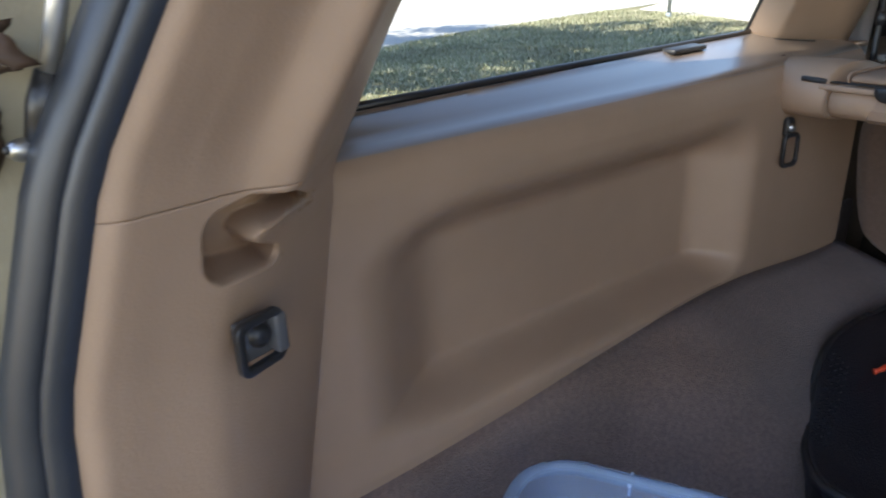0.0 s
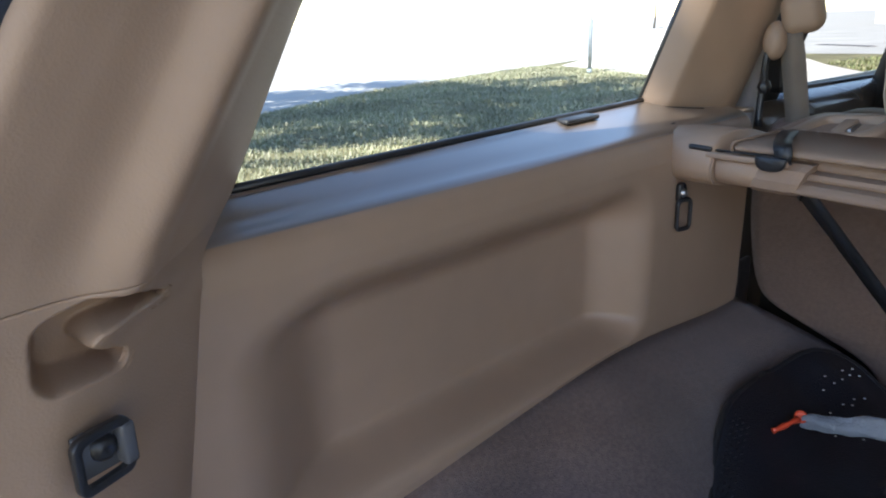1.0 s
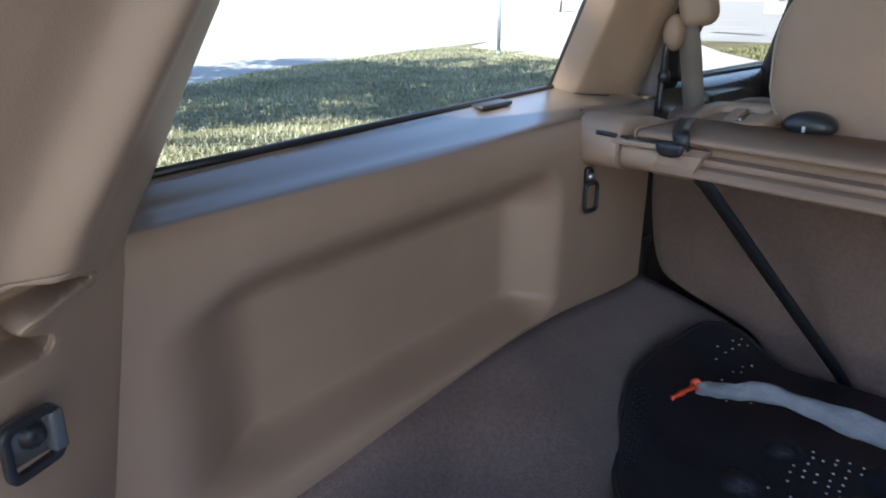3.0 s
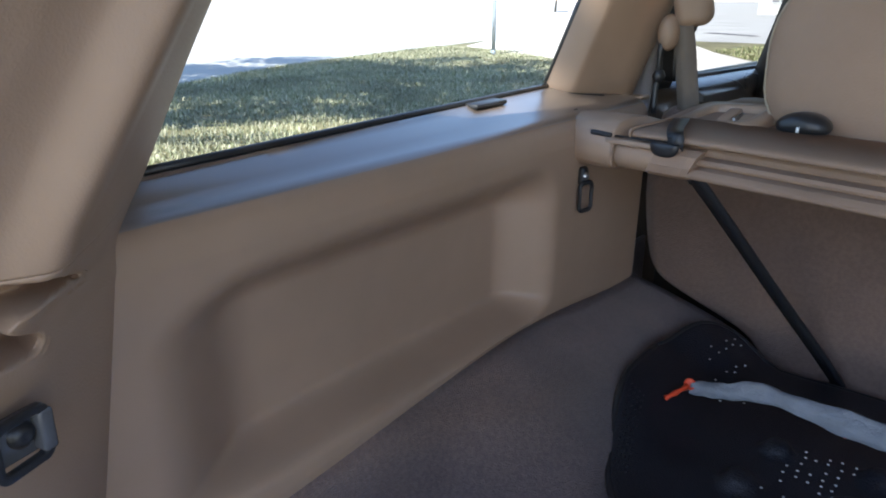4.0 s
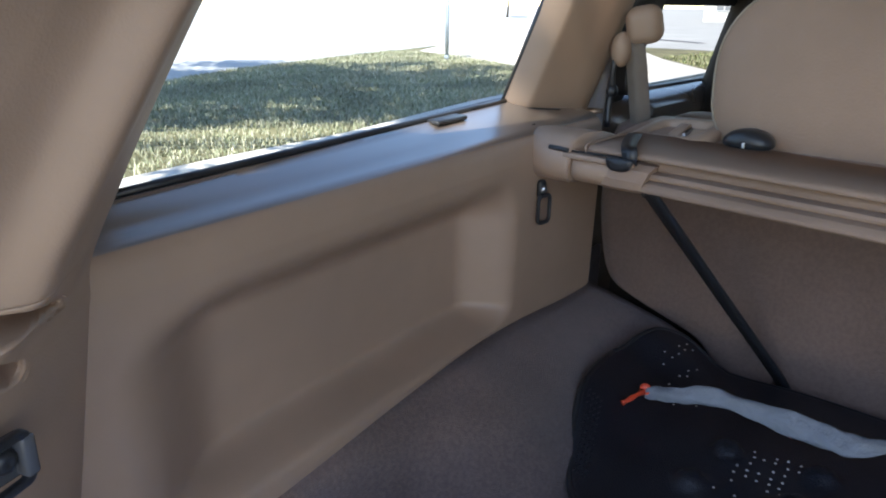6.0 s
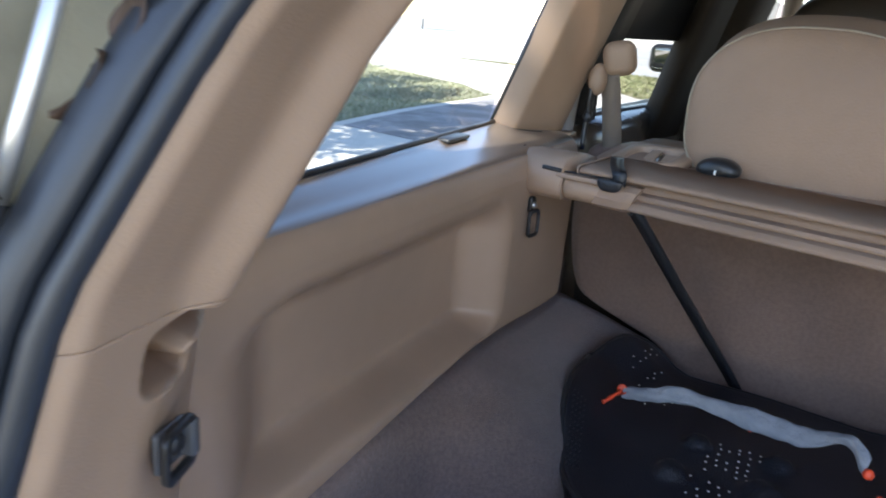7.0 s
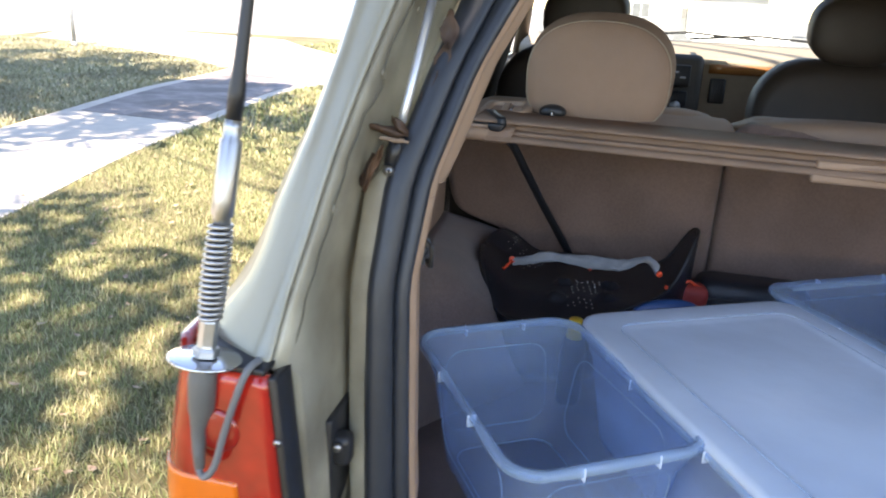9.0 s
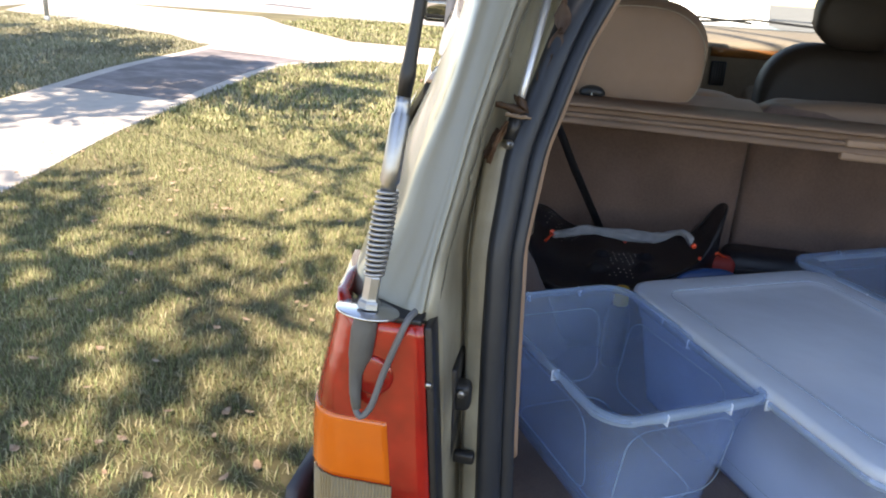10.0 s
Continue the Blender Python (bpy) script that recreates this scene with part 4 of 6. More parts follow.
# strap from the cover to the floor
strap = thing("black_strap", "black webbing strap hanging from the luggage cover", "strap")
vf = band(curve_points([(-0.508, 1.014, 1.166), (-0.496, 1.020, 1.153), (-0.447, 1.104, 1.040), (-0.384, 1.192, 0.910), (-0.370, 1.199, 0.880)], 20), (1, -0.4, 0.75), 0.016, 0.0022)
link("webbing", vf[0], vf[1], BLACK, strap)
strap_top = piece("strap_loop", band(curve_points([(-0.556, 1.078, 1.2125), (-0.540, 1.035, 1.2115), (-0.5255, 1.004, 1.2105), (-0.521, 0.9985, 1.204), (-0.522, 0.9995, 1.196), (-0.524, 1.006, 1.192)], 24), (1, 0.1, 0), 0.0165, 0.002), BLACK, strap, "black loop round the cover")
vf = puff([(0.0175 * math.copysign(abs(math.cos(a)) ** 0.7, math.cos(a)), -0.0135 * abs(math.sin(a)) ** 0.8 if math.sin(a) < 0 else 0.001 * math.sin(a)) for a in np.linspace(0, 2 * np.pi, 28, endpoint=False)], [(0.8, 0), (1, 0.002), (0.95, 0.005), (0.6, 0.006)], lambda a, b, q: Vector((-0.531 + 0.9 * a, 0.998 - q, 1.1985 + b)))
link("buckle", vf[0], vf[1], BLACK, strap)

# ---- luggage cover ----
cover = thing("luggage_cover", "beige roll-up luggage cover behind the rear seat", "luggage cover")
prof = [(1.11, 1.1975), (1.032, 1.1975), (1.024, 1.196), (1.0215, 1.193), (1.0195, 1.189), (1.0240, 1.1882), (1.0240, 1.1866), (1.0120, 1.1848), (1.0105, 1.1815), (1.0110, 1.1797), (1.0160, 1.1790), (1.0160, 1.1774), (1.0065, 1.1752), (1.0035, 1.1725), (1.0015, 1.170), (1.0015, 1.1675), (1.0035, 1.1655), (1.008, 1.165), (1.05, 1.162), (1.11, 1.162)]
plate = [(1.115, 1.2085), (1.03, 1.2075), (1.012, 1.2065), (1.006, 1.2045), (1.0045, 1.202), (1.006, 1.1995), (1.012, 1.1985), (1.115, 1.200)]
housing = [(1.11, 1.196), (1.02, 1.196), (1.006, 1.193), (1.000, 1.186), (0.998, 1.178), (1.000, 1.170), (1.007, 1.164), (1.03, 1.160), (1.11, 1.160)]
pocket = [(1.105, 1.204), (1.075, 1.2115), (1.04, 1.2145), (1.016, 1.211), (1.002, 1.203), (0.996, 1.19), (0.995, 1.178), (0.998, 1.168), (1.007, 1.161), (1.03, 1.157), (1.105, 1.157)]


def cover_line(x):
    return -0.088 * max(0.0, x + 0.53)


def run(profile, xs, grow=None, shear=0.0):
    rings = []
    for k, x in enumerate(xs):
        q = 1.0 if grow is None else grow[k]
        rings.append([(x + shear * (z - 1.178), 1.06 + (y - 1.06) * q + cover_line(x), 1.178 + (z - 1.178) * q) for y, z in profile])
    return loft(rings)


link("cassette", *run(prof, np.linspace(-0.537, 0.60, 24)), VINYL, cover, "beige vinyl roller cassette with a ribbed lip", False)
link("top_plate", *run(plate, [-0.576, -0.574] + list(np.linspace(-0.57, 0.60, 24)), [0.97, 0.995] + [1] * 24), VINYL, cover, "flat vinyl top flap")
link("end_housing", *run(housing, [-0.592, -0.590, -0.565, -0.536, -0.532], [0.97, 1.0, 1.0, 1.0, 0.97]), TRIM, cover, "moulded beige end housing")
# Solid black bars draw the shade inside the slot and under the flap.
link("slot", *rbox(0.026, 0.006, 0.0050, 0.0012, 1, Matrix.Translation((-0.609, 0.9995, 1.1995)) @ pose(0, 0, 0, 0, 3, 3)), BLACK, cover, "dark slot")
link("gap", *rbox(0.070, 0.006, 0.0014, 0.0004, 1, Matrix.Translation((-0.562, 1.0055, 1.1982)) @ pose(0, 0, 0, 0, 0, 1)), BLACK, cover)
link("tongue", *rbox(0.086, 0.006, 0.0060, 0.0015, 2, Matrix.Translation((-0.559, 0.9995, 1.1932)) @ pose(0, 0, 0, 0, 0.5, 1)), TRIM_LOW, cover, "taupe guide tongue")
link("flap_bead", *tube(curve_points([(-0.5765, 1.0045, 1.199), (-0.5770, 1.0035, 1.2045), (-0.5755, 1.010, 1.2085), (-0.5735, 1.04, 1.2095), (-0.570, 1.09, 1.211)], 16), 0.0014, 6), LEATHER, cover, "pale bound edge")
link("housing_bead", *tube(curve_points([(-0.5935, y - 0.0022, z) for y, z in ((1.003, 1.190), (0.9975, 1.180), (0.9985, 1.170), (1.006, 1.163), (1.028, 1.159))], 16), 0.0014, 6), LEATHER, cover, "pale moulded seam")
link("end_tip", *run([(1.05, 1.194), (1.01, 1.1935), (1.0, 1.188), (0.9985, 1.176), (1.0005, 1.167), (1.008, 1.1625), (1.05, 1.160)], [-0.549, -0.547, -0.510, -0.502], [0.98, 1.01, 1.01, 0.97], 0.42), LEATHER, cover, "folded vinyl end", False)
link("pull_handle", *rbox(0.125, 0.016, 0.020, 0.005, 3, Matrix.Translation((0.072, 0.962, 1.163))), TRIM, cover, "moulded pull handle")
link("handle_top", *rbox(0.120, 0.020, 0.014, 0.004, 3, Matrix.Translation((0.076, 0.968, 1.183))), TRIM, cover)
piece("pocket_seam", tube(curve_points([(-0.669, y - 0.002, z) for y, z in ((1.04, 1.2155), (1.012, 1.211), (0.999, 1.201), (0.994, 1.188), (0.994, 1.175), (0.998, 1.166), (1.008, 1.159))], 20), 0.0013, 6), BLACK, label="dark joint round the pocket")
piece("cover_pocket", run(pocket, [-0.668, -0.662, -0.62, -0.597, -0.594], [0.9, 1.0, 1.01, 1.01, 0.98]), TRIM_LOW, label="taupe moulded pocket holding the cover's end")


# ---- rear seats ----
def seat_back(name, x0, x1, label, edge=()):
    seat = thing(name, label, "car seat", "rear seat backs")
    w, h = x1 - x0, 0.52
    cx = (x0 + x1) / 2
    out = rounded_outline(w, h, 0.05, 6)
    if edge:
        # the side next to the wheel housing follows its curve
        right = [q for q in out[-7:]] + [q for q in out[:7]]
        side = curve_points([(x - cx, z - 0.945, 0) for x, z in edge], 34)
        out = [(p.x, p.y) for p in side] + right
    ax = lambda a, b, d: Vector((cx + a, 1.215 + d + 0.02 * b, 0.945 + b))
    link("back_panel", *puff(out, [(0.90, -0.006), (0.975, -0.002), (1.0, 0.012), (1.0, 0.05)], ax), SEATBACK, seat, "carpeted rear face")
    link("cushion", *puff(rounded_outline(w - 0.01, h + 0.01, 0.07, 6), [(0.98, 0.060), (1, 0.075), (1, 0.12), (0.95, 0.155), (0.8, 0.17)], ax), LEATHER, seat, "beige leather front")
    if edge:
        # Dark backing sheet, added so the opening beside the seat reads as shade.
        link("seat_gap_shade", *puff(rounded_outline(w + 0.02, h, 0.03, 6), [(1.0, 0.051), (1.0, 0.058)], ax), PILLAR_BROWN, seat, "dark shell behind the carpet")
    return seat


left_seat = seat_back("rear_seat", -0.656, -0.0865, "beige rear seat back with a taupe carpeted rear face",
                      ((-0.645, 1.203), (-0.662, 1.185), (-0.672, 1.11), (-0.666, 1.045), (-0.653, 0.992), (-0.634, 0.968), (-0.599, 0.953), (-0.552, 0.938), (-0.512, 0.924), (-0.486, 0.905), (-0.458, 0.86), (-0.44, 0.80), (-0.43, 0.715), (-0.415, 0.687)))
right_seat = seat_back("rear_seat", -0.0835, 0.652, "wider beige rear seat back with a carpeted rear face")
# top cap with release handle
vf = loft([[(x, y, z) for y, z in [(1.19 + (y - 1.19) * q, 1.19 + (z - 1.19) * q) for y, z in ((1.085, 1.185), (1.093, 1.197), (1.12, 1.2035), (1.20, 1.212), (1.24, 1.214), (1.28, 1.206), (1.30, 1.185), (1.20, 1.17))]] for x, q in [(-0.612, 0.5), (-0.606, 0.8), (-0.596, 0.95), (-0.58, 1.0)] + [(x, 1.0) for x in np.linspace(-0.56, -0.24, 6)] + [(-0.21, 0.96), (-0.13, 0.95), (-0.10, 0.9), (-0.09, 0.7)]])
link("top_cap", *vf, LEATHER, left_seat, "moulded seat top")
out = [(0.047 * math.copysign(abs(math.cos(a)) ** 0.36, math.cos(a)), 0.038 * math.copysign(abs(math.sin(a)) ** 0.36, math.sin(a))) for a in np.linspace(0, 2 * np.pi, 44, endpoint=False)]
bm4 = Matrix.Translation((-0.533, 1.151, 1.2075)) @ pose(0, 0, 0, 11, -4, -8)
bez = link("release_bezel", *puff(out, [(1.16, -0.012), (1.13, 0.002), (1.08, 0.0060), (0.84, 0.0070), (0.74, 0.0062), (0.68, 0.003), (0.66, -0.010), (0.3, -0.010)], lambda a, b, d: bm4 @ Vector((a, b, d))), TRIM, left_seat, "moulded release bezel")
link("release_lever", *rbox(0.016, 0.040, 0.006, 0.002, 2, bm4 @ Matrix.Translation((-0.004, 0.002, 0.000)) @ pose(0, 0, 0, 10, 0, 0)), TRIM_LOW, bez)
link("well", *rbox(0.060, 0.046, 0.003, 0.001, 1, bm4 @ Matrix.Translation((0, 0, -0.0075))), DASH_LOW, bez)
link("lever_pin", *rbox(0.004, 0.022, 0.009, 0.001, 1, bm4 @ Matrix.Translation((0.010, 0.002, -0.001))), STEEL, bez)
link("lever_tab", *rbox(0.020, 0.020, 0.006, 0.002, 2, bm4 @ Matrix.Translation((0.020, 0.004, -0.002)) @ pose(0, 0, 0, 14, 0, 0)), TRIM_LOW, bez)
# bolsters of the seat tops, right of the head restraint
link("bolster", *puff([(0.095 * math.cos(a), 0.030 * math.sin(a)) for a in np.linspace(0, 2 * np.pi, 24, endpoint=False)], [(0.1, -0.056), (0.6, -0.052), (0.9, -0.042), (1, -0.01), (1, 0.04), (0.8, 0.06), (0.4, 0.068), (0.1, 0.070)], lambda a, b, d: Vector((-0.195 + a, 1.27 + d, 1.188 + b))), LEATHER, left_seat)
link("bolster", *puff([(0.25 * math.cos(a), 0.030 * math.sin(a)) for a in np.linspace(0, 2 * np.pi, 30, endpoint=False)], [(0.1, -0.056), (0.6, -0.052), (0.9, -0.042), (1, -0.01), (1, 0.04), (0.8, 0.06), (0.4, 0.068), (0.1, 0.070)], lambda a, b, d: Vector((0.172 + a, 1.27 + d, 1.188 + b))), LEATHER, right_seat)


def head_restraint(parent, cx, cy, z0, material, w=0.300, h=0.228, seam_on=True):
    """D-shaped head restraint with a sewn border."""
    out = []
    for i in range(56):
        a = 2 * math.pi * i / 56
        c, s = math.cos(a), math.sin(a)
        x = w / 2 * math.copysign(abs(c) ** (0.78 if s > 0 else 0.66), c)
        z = h / 2 * math.copysign(abs(s) ** (0.88 if s > 0 else 0.50), s)
        x *= 1 - 0.13 * smooth((-s + 0.05) / 0.95)
        out.append((x, z + h / 2))
    ax = lambda a, b, d: Vector((cx + a + 0.004 * smooth((d - 0.002) / 0.05), cy + d + 0.10 * (b - h / 2) * 0.4, z0 + b + 0.012 * smooth((d - 0.002) / 0.05)))
    hr = link("head_restraint", *puff(out, [(0.25, -0.021), (0.55, -0.019), (0.80, -0.013), (0.92, -0.006), (0.955, -0.001), (0.975, 0.008), (0.985, 0.022), (1.0, 0.045), (0.985, 0.066), (0.92, 0.082), (0.78, 0.092), (0.45, 0.096)], ax), material, parent, "padded leather head restraint")
    if seam_on:
        c = np.array(out).mean(axis=0)
        ring = [ax(*(c + (np.array(q) - c) * 0.957), -0.0015) for q in out]
        link("piping", *tube(ring + ring[:1], 0.0014, 6), STITCH, hr, "pale sewn seam")
    return hr


rest = head_restraint(left_seat, -0.360, 1.150, 1.170, LEATHER, 0.290, 0.223)
vf = puff([(0.034 * math.cos(a), 0.013 * math.sin(a) * (1.2 if math.sin(a) > 0 else 0.8)) for a in np.linspace(0, 2 * np.pi, 22, endpoint=False)], [(0.7, 0.0), (0.95, -0.006), (1, -0.016), (0.95, -0.024), (0.7, -0.030), (0.3, -0.032)], lambda a, b, d: Vector((-0.438 + 0.8 * a, 1.128 + d, 1.213 + b)))
knob = link("release_button", *vf, BLACK, rest, "glossy black release button")
link("mark", *rbox(0.003, 0.001, 0.006, 0.0, 1, Matrix.Translation((-0.438, 1.0955, 1.212))), WHITE_PAINT, knob)


# ---- front of the cabin ----
def front_seat(cx):
    s = thing("front_seat", "brown leather front seat with a tall head restraint", "car seat", "front seats")
    ax = lambda a, b, d: Vector((cx + a, 2.0 + d + 0.22 * (b - 0.3), 0.72 + b))
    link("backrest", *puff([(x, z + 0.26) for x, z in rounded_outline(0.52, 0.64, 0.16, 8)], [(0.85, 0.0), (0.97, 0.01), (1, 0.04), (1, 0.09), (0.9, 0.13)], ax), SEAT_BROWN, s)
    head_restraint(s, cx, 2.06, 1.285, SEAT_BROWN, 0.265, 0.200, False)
    for dx in (-0.05, 0.05):
        link("post", *tube([(cx + dx, 2.10, 1.22), (cx + dx, 2.10, 1.32)], 0.007, 8), STEEL, s)
    return s


front_seat(-0.435)
front_seat(0.35)
dash_prof = [(3.50, 1.285), (3.25, 1.283), (3.0, 1.268), (2.86, 1.250), (2.82, 1.232), (2.825, 1.215), (2.84, 1.20), (2.88, 1.0), (2.92, 0.8), (3.4, 0.8)]
dash = piece("dashboard", loft([[(x, y + 0.10 * (x / 0.7) ** 2, z) for y, z in dash_prof] for x in np.linspace(-0.74, 0.74, 16)]), DASH, label="beige dashboard under the windscreen")
stack = piece("centre_console", rbox(0.30, 0.10, 0.36, 0.03, 4, Matrix.Translation((-0.125, 2.81, 1.075)) @ pose(0, 0, 0, -8, 0, 0)), DASH_LOW, dash, "dark centre console stack")
piece("radio", rbox(0.215, 0.020, 0.085, 0.006, 2, Matrix.Translation((-0.135, 2.748, 1.175)) @ pose(0, 0, 0, -8, 0, 0)), BLACK, dash, "black radio")
for i in range(4):
    piece("radio_key", rbox(0.022, 0.006, 0.008, 0.002, 1, Matrix.Translation((-0.14 + 0.028 * i, 2.735, 1.190 - 0.02 * (i % 2))) @ pose(0, 0, 0, -8, 0, 0)), STEEL, dash)
piece("heater_panel", rbox(0.215, 0.020, 0.10, 0.006, 2, Matrix.Translation((-0.135, 2.763, 1.065)) @ pose(0, 0, 0, -8, 0, 0)), BLACK, dash)
for i in range(3):
    piece("dial", lathe([(0.001, 0.02), (0.018, 0.018), (0.022, 0)], 16, Matrix.Translation((-0.20 + 0.065 * i, 2.752, 1.055)) @ pose(0, 0, 0, 82, 0, 0)), STEEL, dash)
piece("wood_strip", sheet(np.array([[(x, 2.824 + 0.10 * (x / 0.7) ** 2 - 0.008 * math.sin(v * math.pi), 1.226 - 0.040 * v) for v in np.linspace(0, 1, 5)] for x in np.linspace(0.048, 0.70, 14)]), -0.006), WOOD, dash, "lacquered wood strip")
vent = piece("air_vent", rbox(0.062, 0.02, 0.10, 0.006, 2, Matrix.Translation((0.092, 2.835, 1.118)) @ pose(0, 0, 0, -8, 0, 0)), BLACK, dash)
for i in range(5):
    piece("vent_slat", rbox(0.003, 0.008, 0.088, 0.001, 1, Matrix.Translation((0.072 + 0.01 * i, 2.824, 1.118)) @ pose(0, 0, 0, -8, 0, 0)), DASH_LOW, vent)
piece("glove_box", rbox(0.40, 0.05, 0.24, 0.03, 3, Matrix.Translation((0.42, 2.86, 0.96)) @ pose(0, 0, 0, -10, 0, 0)), DASH, dash, "taupe glove box lid")
mirror = piece("inside_mirror", rbox(0.25, 0.035, 0.068, 0.017, 4, Matrix.Translation((0.03, 2.62, 1.515)) @ pose(0, 0, 0, 8, 3, 0)), BLACK, label="inside mirror")
piece("mirror_stem", tube([(0.03, 2.63, 1.53), (0.03, 2.70, 1.60)], 0.012, 8), BLACK, mirror)
ws = piece("windscreen", ([(-0.72, 3.52, 1.28), (0.72, 3.52, 1.28), (0.60, 2.48, 1.72), (-0.60, 2.48, 1.72)], [(0, 1, 2, 3)]), GLASS_CLEAR, label="raked windscreen", smooth_it=False)
for x0, x1 in ((-0.30, 0.32), (0.02, 0.62)):
    piece("wiper", tube([(x0, 3.52, 1.296), ((x0 + x1) / 2, 3.49, 1.325), (x1, 3.50, 1.308)], 0.006, 6), BLACK)
piece("bonnet", sheet(np.array([[(x, y, 1.215 - 0.05 * (x / 0.7) ** 2 - 0.10 * ((y - 3.55) / 1.0) ** 2) for x in np.linspace(-0.78, 0.78, 9)] for y in np.linspace(3.52, 4.55, 8)]), -0.02), PAINT, label="champagne painted bonnet")
for sx in (-1, 1):
    piece("windscreen_pillar", tube([(sx * 0.80, 3.44, 1.18), (sx * 0.74, 3.10, 1.42), (sx * 0.62, 2.42, 1.71)], [0.035, 0.032, 0.03], 10), DASH_LOW)
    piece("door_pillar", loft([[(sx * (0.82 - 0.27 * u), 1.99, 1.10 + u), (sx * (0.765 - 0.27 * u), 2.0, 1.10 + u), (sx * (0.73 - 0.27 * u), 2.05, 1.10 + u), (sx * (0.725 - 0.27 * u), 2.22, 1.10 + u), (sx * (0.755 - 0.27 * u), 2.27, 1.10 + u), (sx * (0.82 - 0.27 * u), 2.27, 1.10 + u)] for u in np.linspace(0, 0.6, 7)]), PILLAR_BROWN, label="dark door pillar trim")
    piece("rear_door_frame", loft([[(sx * (0.805 - 0.29 * u), 1.34 + 0.28 * u, 1.19 + u), (sx * (0.775 - 0.29 * u), 1.35 + 0.28 * u, 1.19 + u), (sx * (0.775 - 0.29 * u), 1.46 + 0.20 * u, 1.19 + u), (sx * (0.805 - 0.29 * u), 1.47 + 0.20 * u, 1.19 + u)] for u in np.linspace(0, 0.48, 7)]), BLACK, label="black rear door frame")
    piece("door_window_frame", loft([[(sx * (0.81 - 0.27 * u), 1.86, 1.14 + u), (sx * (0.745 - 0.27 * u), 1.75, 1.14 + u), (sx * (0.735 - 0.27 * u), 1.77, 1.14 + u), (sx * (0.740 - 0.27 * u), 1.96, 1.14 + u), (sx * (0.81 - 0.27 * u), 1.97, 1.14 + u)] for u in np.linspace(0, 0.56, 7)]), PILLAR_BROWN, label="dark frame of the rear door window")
    piece("window_header", loft([[(sx * (0.755 - 0.36 * u), y, 1.405 + u) for y, u in ((1.36, -0.05), (1.99, -0.05), (1.99, 0.28), (1.40, 0.28))], [(sx * (0.715 - 0.36 * u), y, 1.405 + u) for y, u in ((1.36, -0.05), (1.99, -0.05), (1.99, 0.28), (1.40, 0.28))]]), BLACK, label="black upper frame of the rear door window", smooth_it=False)
    piece("front_belt", band([(sx * 0.735, 2.10, 1.46), (sx * 0.745, 2.08, 1.30), (sx * 0.76, 2.06, 1.05)], (0, 1, 0), 0.045, 0.002), PILLAR_BROWN, label="dark front belt webbing")
    door = piece("door_panel", loft([[(sx * x, y, z) for x, z in ((0.835, 1.202), (0.80, 1.204), (0.782, 1.202), (0.764, 1.195), (0.754, 1.187), (0.749, 1.178), (0.747, 1.165), (0.745, 1.14), (0.742, 1.10), (0.735, 0.95), (0.735, 0.65), (0.84, 0.60))] for y in np.linspace(1.36, 3.1, 10)]), DOOR_LINING, label="door lining with a padded sill")
    piece("door_gasket", tube([(sx * 0.80, y, 1.203) for y in np.linspace(1.36, 3.1, 6)], 0.006, 6), BLACK, door)
    dg = piece("door_window", ([(sx * 0.81, 1.34, 1.20), (sx * 0.81, 3.1, 1.20), (sx * 0.66, 2.55, 1.68), (sx * 0.66, 1.45, 1.68)], [(0, 1, 2, 3)]), GLASS_DOOR if sx < 0 else GLASS_DARK, label="door window", smooth_it=False)
wing = piece("wing_mirror", rbox(0.17, 0.10, 0.115, 0.03, 4, Matrix.Translation((-1.205, 3.32, 1.272))), BLACK, label="dark door mirror")
piece("mirror_glass", rbox(0.135, 0.004, 0.085, 0.01, 2, Matrix.Translation((-1.20, 3.267, 1.272)) @ pose(0, 0, 0, 14, 0, 0)), mat("mirror_silver", (0.5, 0.5, 0.5), 0.05, 1.0), wing)
piece("mirror_arm", rbox(0.30, 0.05, 0.04, 0.01, 2, Matrix.Translation((-1.00, 3.33, 1.235))), BLACK, wing)

# shell that closes the cabin
roof_rows = [[(x, y, 1.74 + 0.035 * (1 - (x / 0.64) ** 2) + 0.02 * math.sin((y - 0.5) / 2.1 * math.pi)) for x in np.linspace(-0.60, 0.60, 9)] for y in np.linspace(0.56, 2.44, 12)]
piece("headliner", sheet(np.array(roof_rows) - np.array([0, 0, 0.05]), -0.02), HEADLINER)
piece("roof_skin", sheet(np.array(roof_rows) + np.array([0, 0, 0.012]), 0.004), PAINT)
for pane in ([(0.70, 0.42, 1.21), (0.72, 1.12, 1.21), (0.62, 1.22, 1.68), (0.53, 0.62, 1.68)],):
    rg = piece("quarter_window", (pane, [(0, 1, 2, 3)]), GLASS_DARK, label="deep tinted side window", smooth_it=False)
rows = [[(0.64, y, z) for z in np.linspace(0.62, 1.21, 8)] for y in np.linspace(0.28, 1.36, 8)]
piece("side_trim_panel", sheet(np.array(rows), 0.05), TRIM_LOW)
piece("corner_pillar", tube([(0.55, 0.22, 0.62), (0.55, 0.25, 1.1), (0.53, 0.33, 1.3), (0.42, 0.52, 1.72)], 0.07, 10), TRIM)
piece("window_pillar", tube([(0.70, 1.15, 1.2), (0.60, 1.3, 1.7)], 0.06, 10), TRIM)
piece("roof_rail", tube([(0.58, 0.56, 1.70), (0.62, 1.5, 1.71), (0.60, 2.44, 1.70)], 0.05, 8), TRIM)
piece("roof_rail", tube([(-0.50, 0.58, 1.69), (-0.60, 1.5, 1.70), (-0.60, 2.44, 1.69)], 0.05, 8), TRIM)
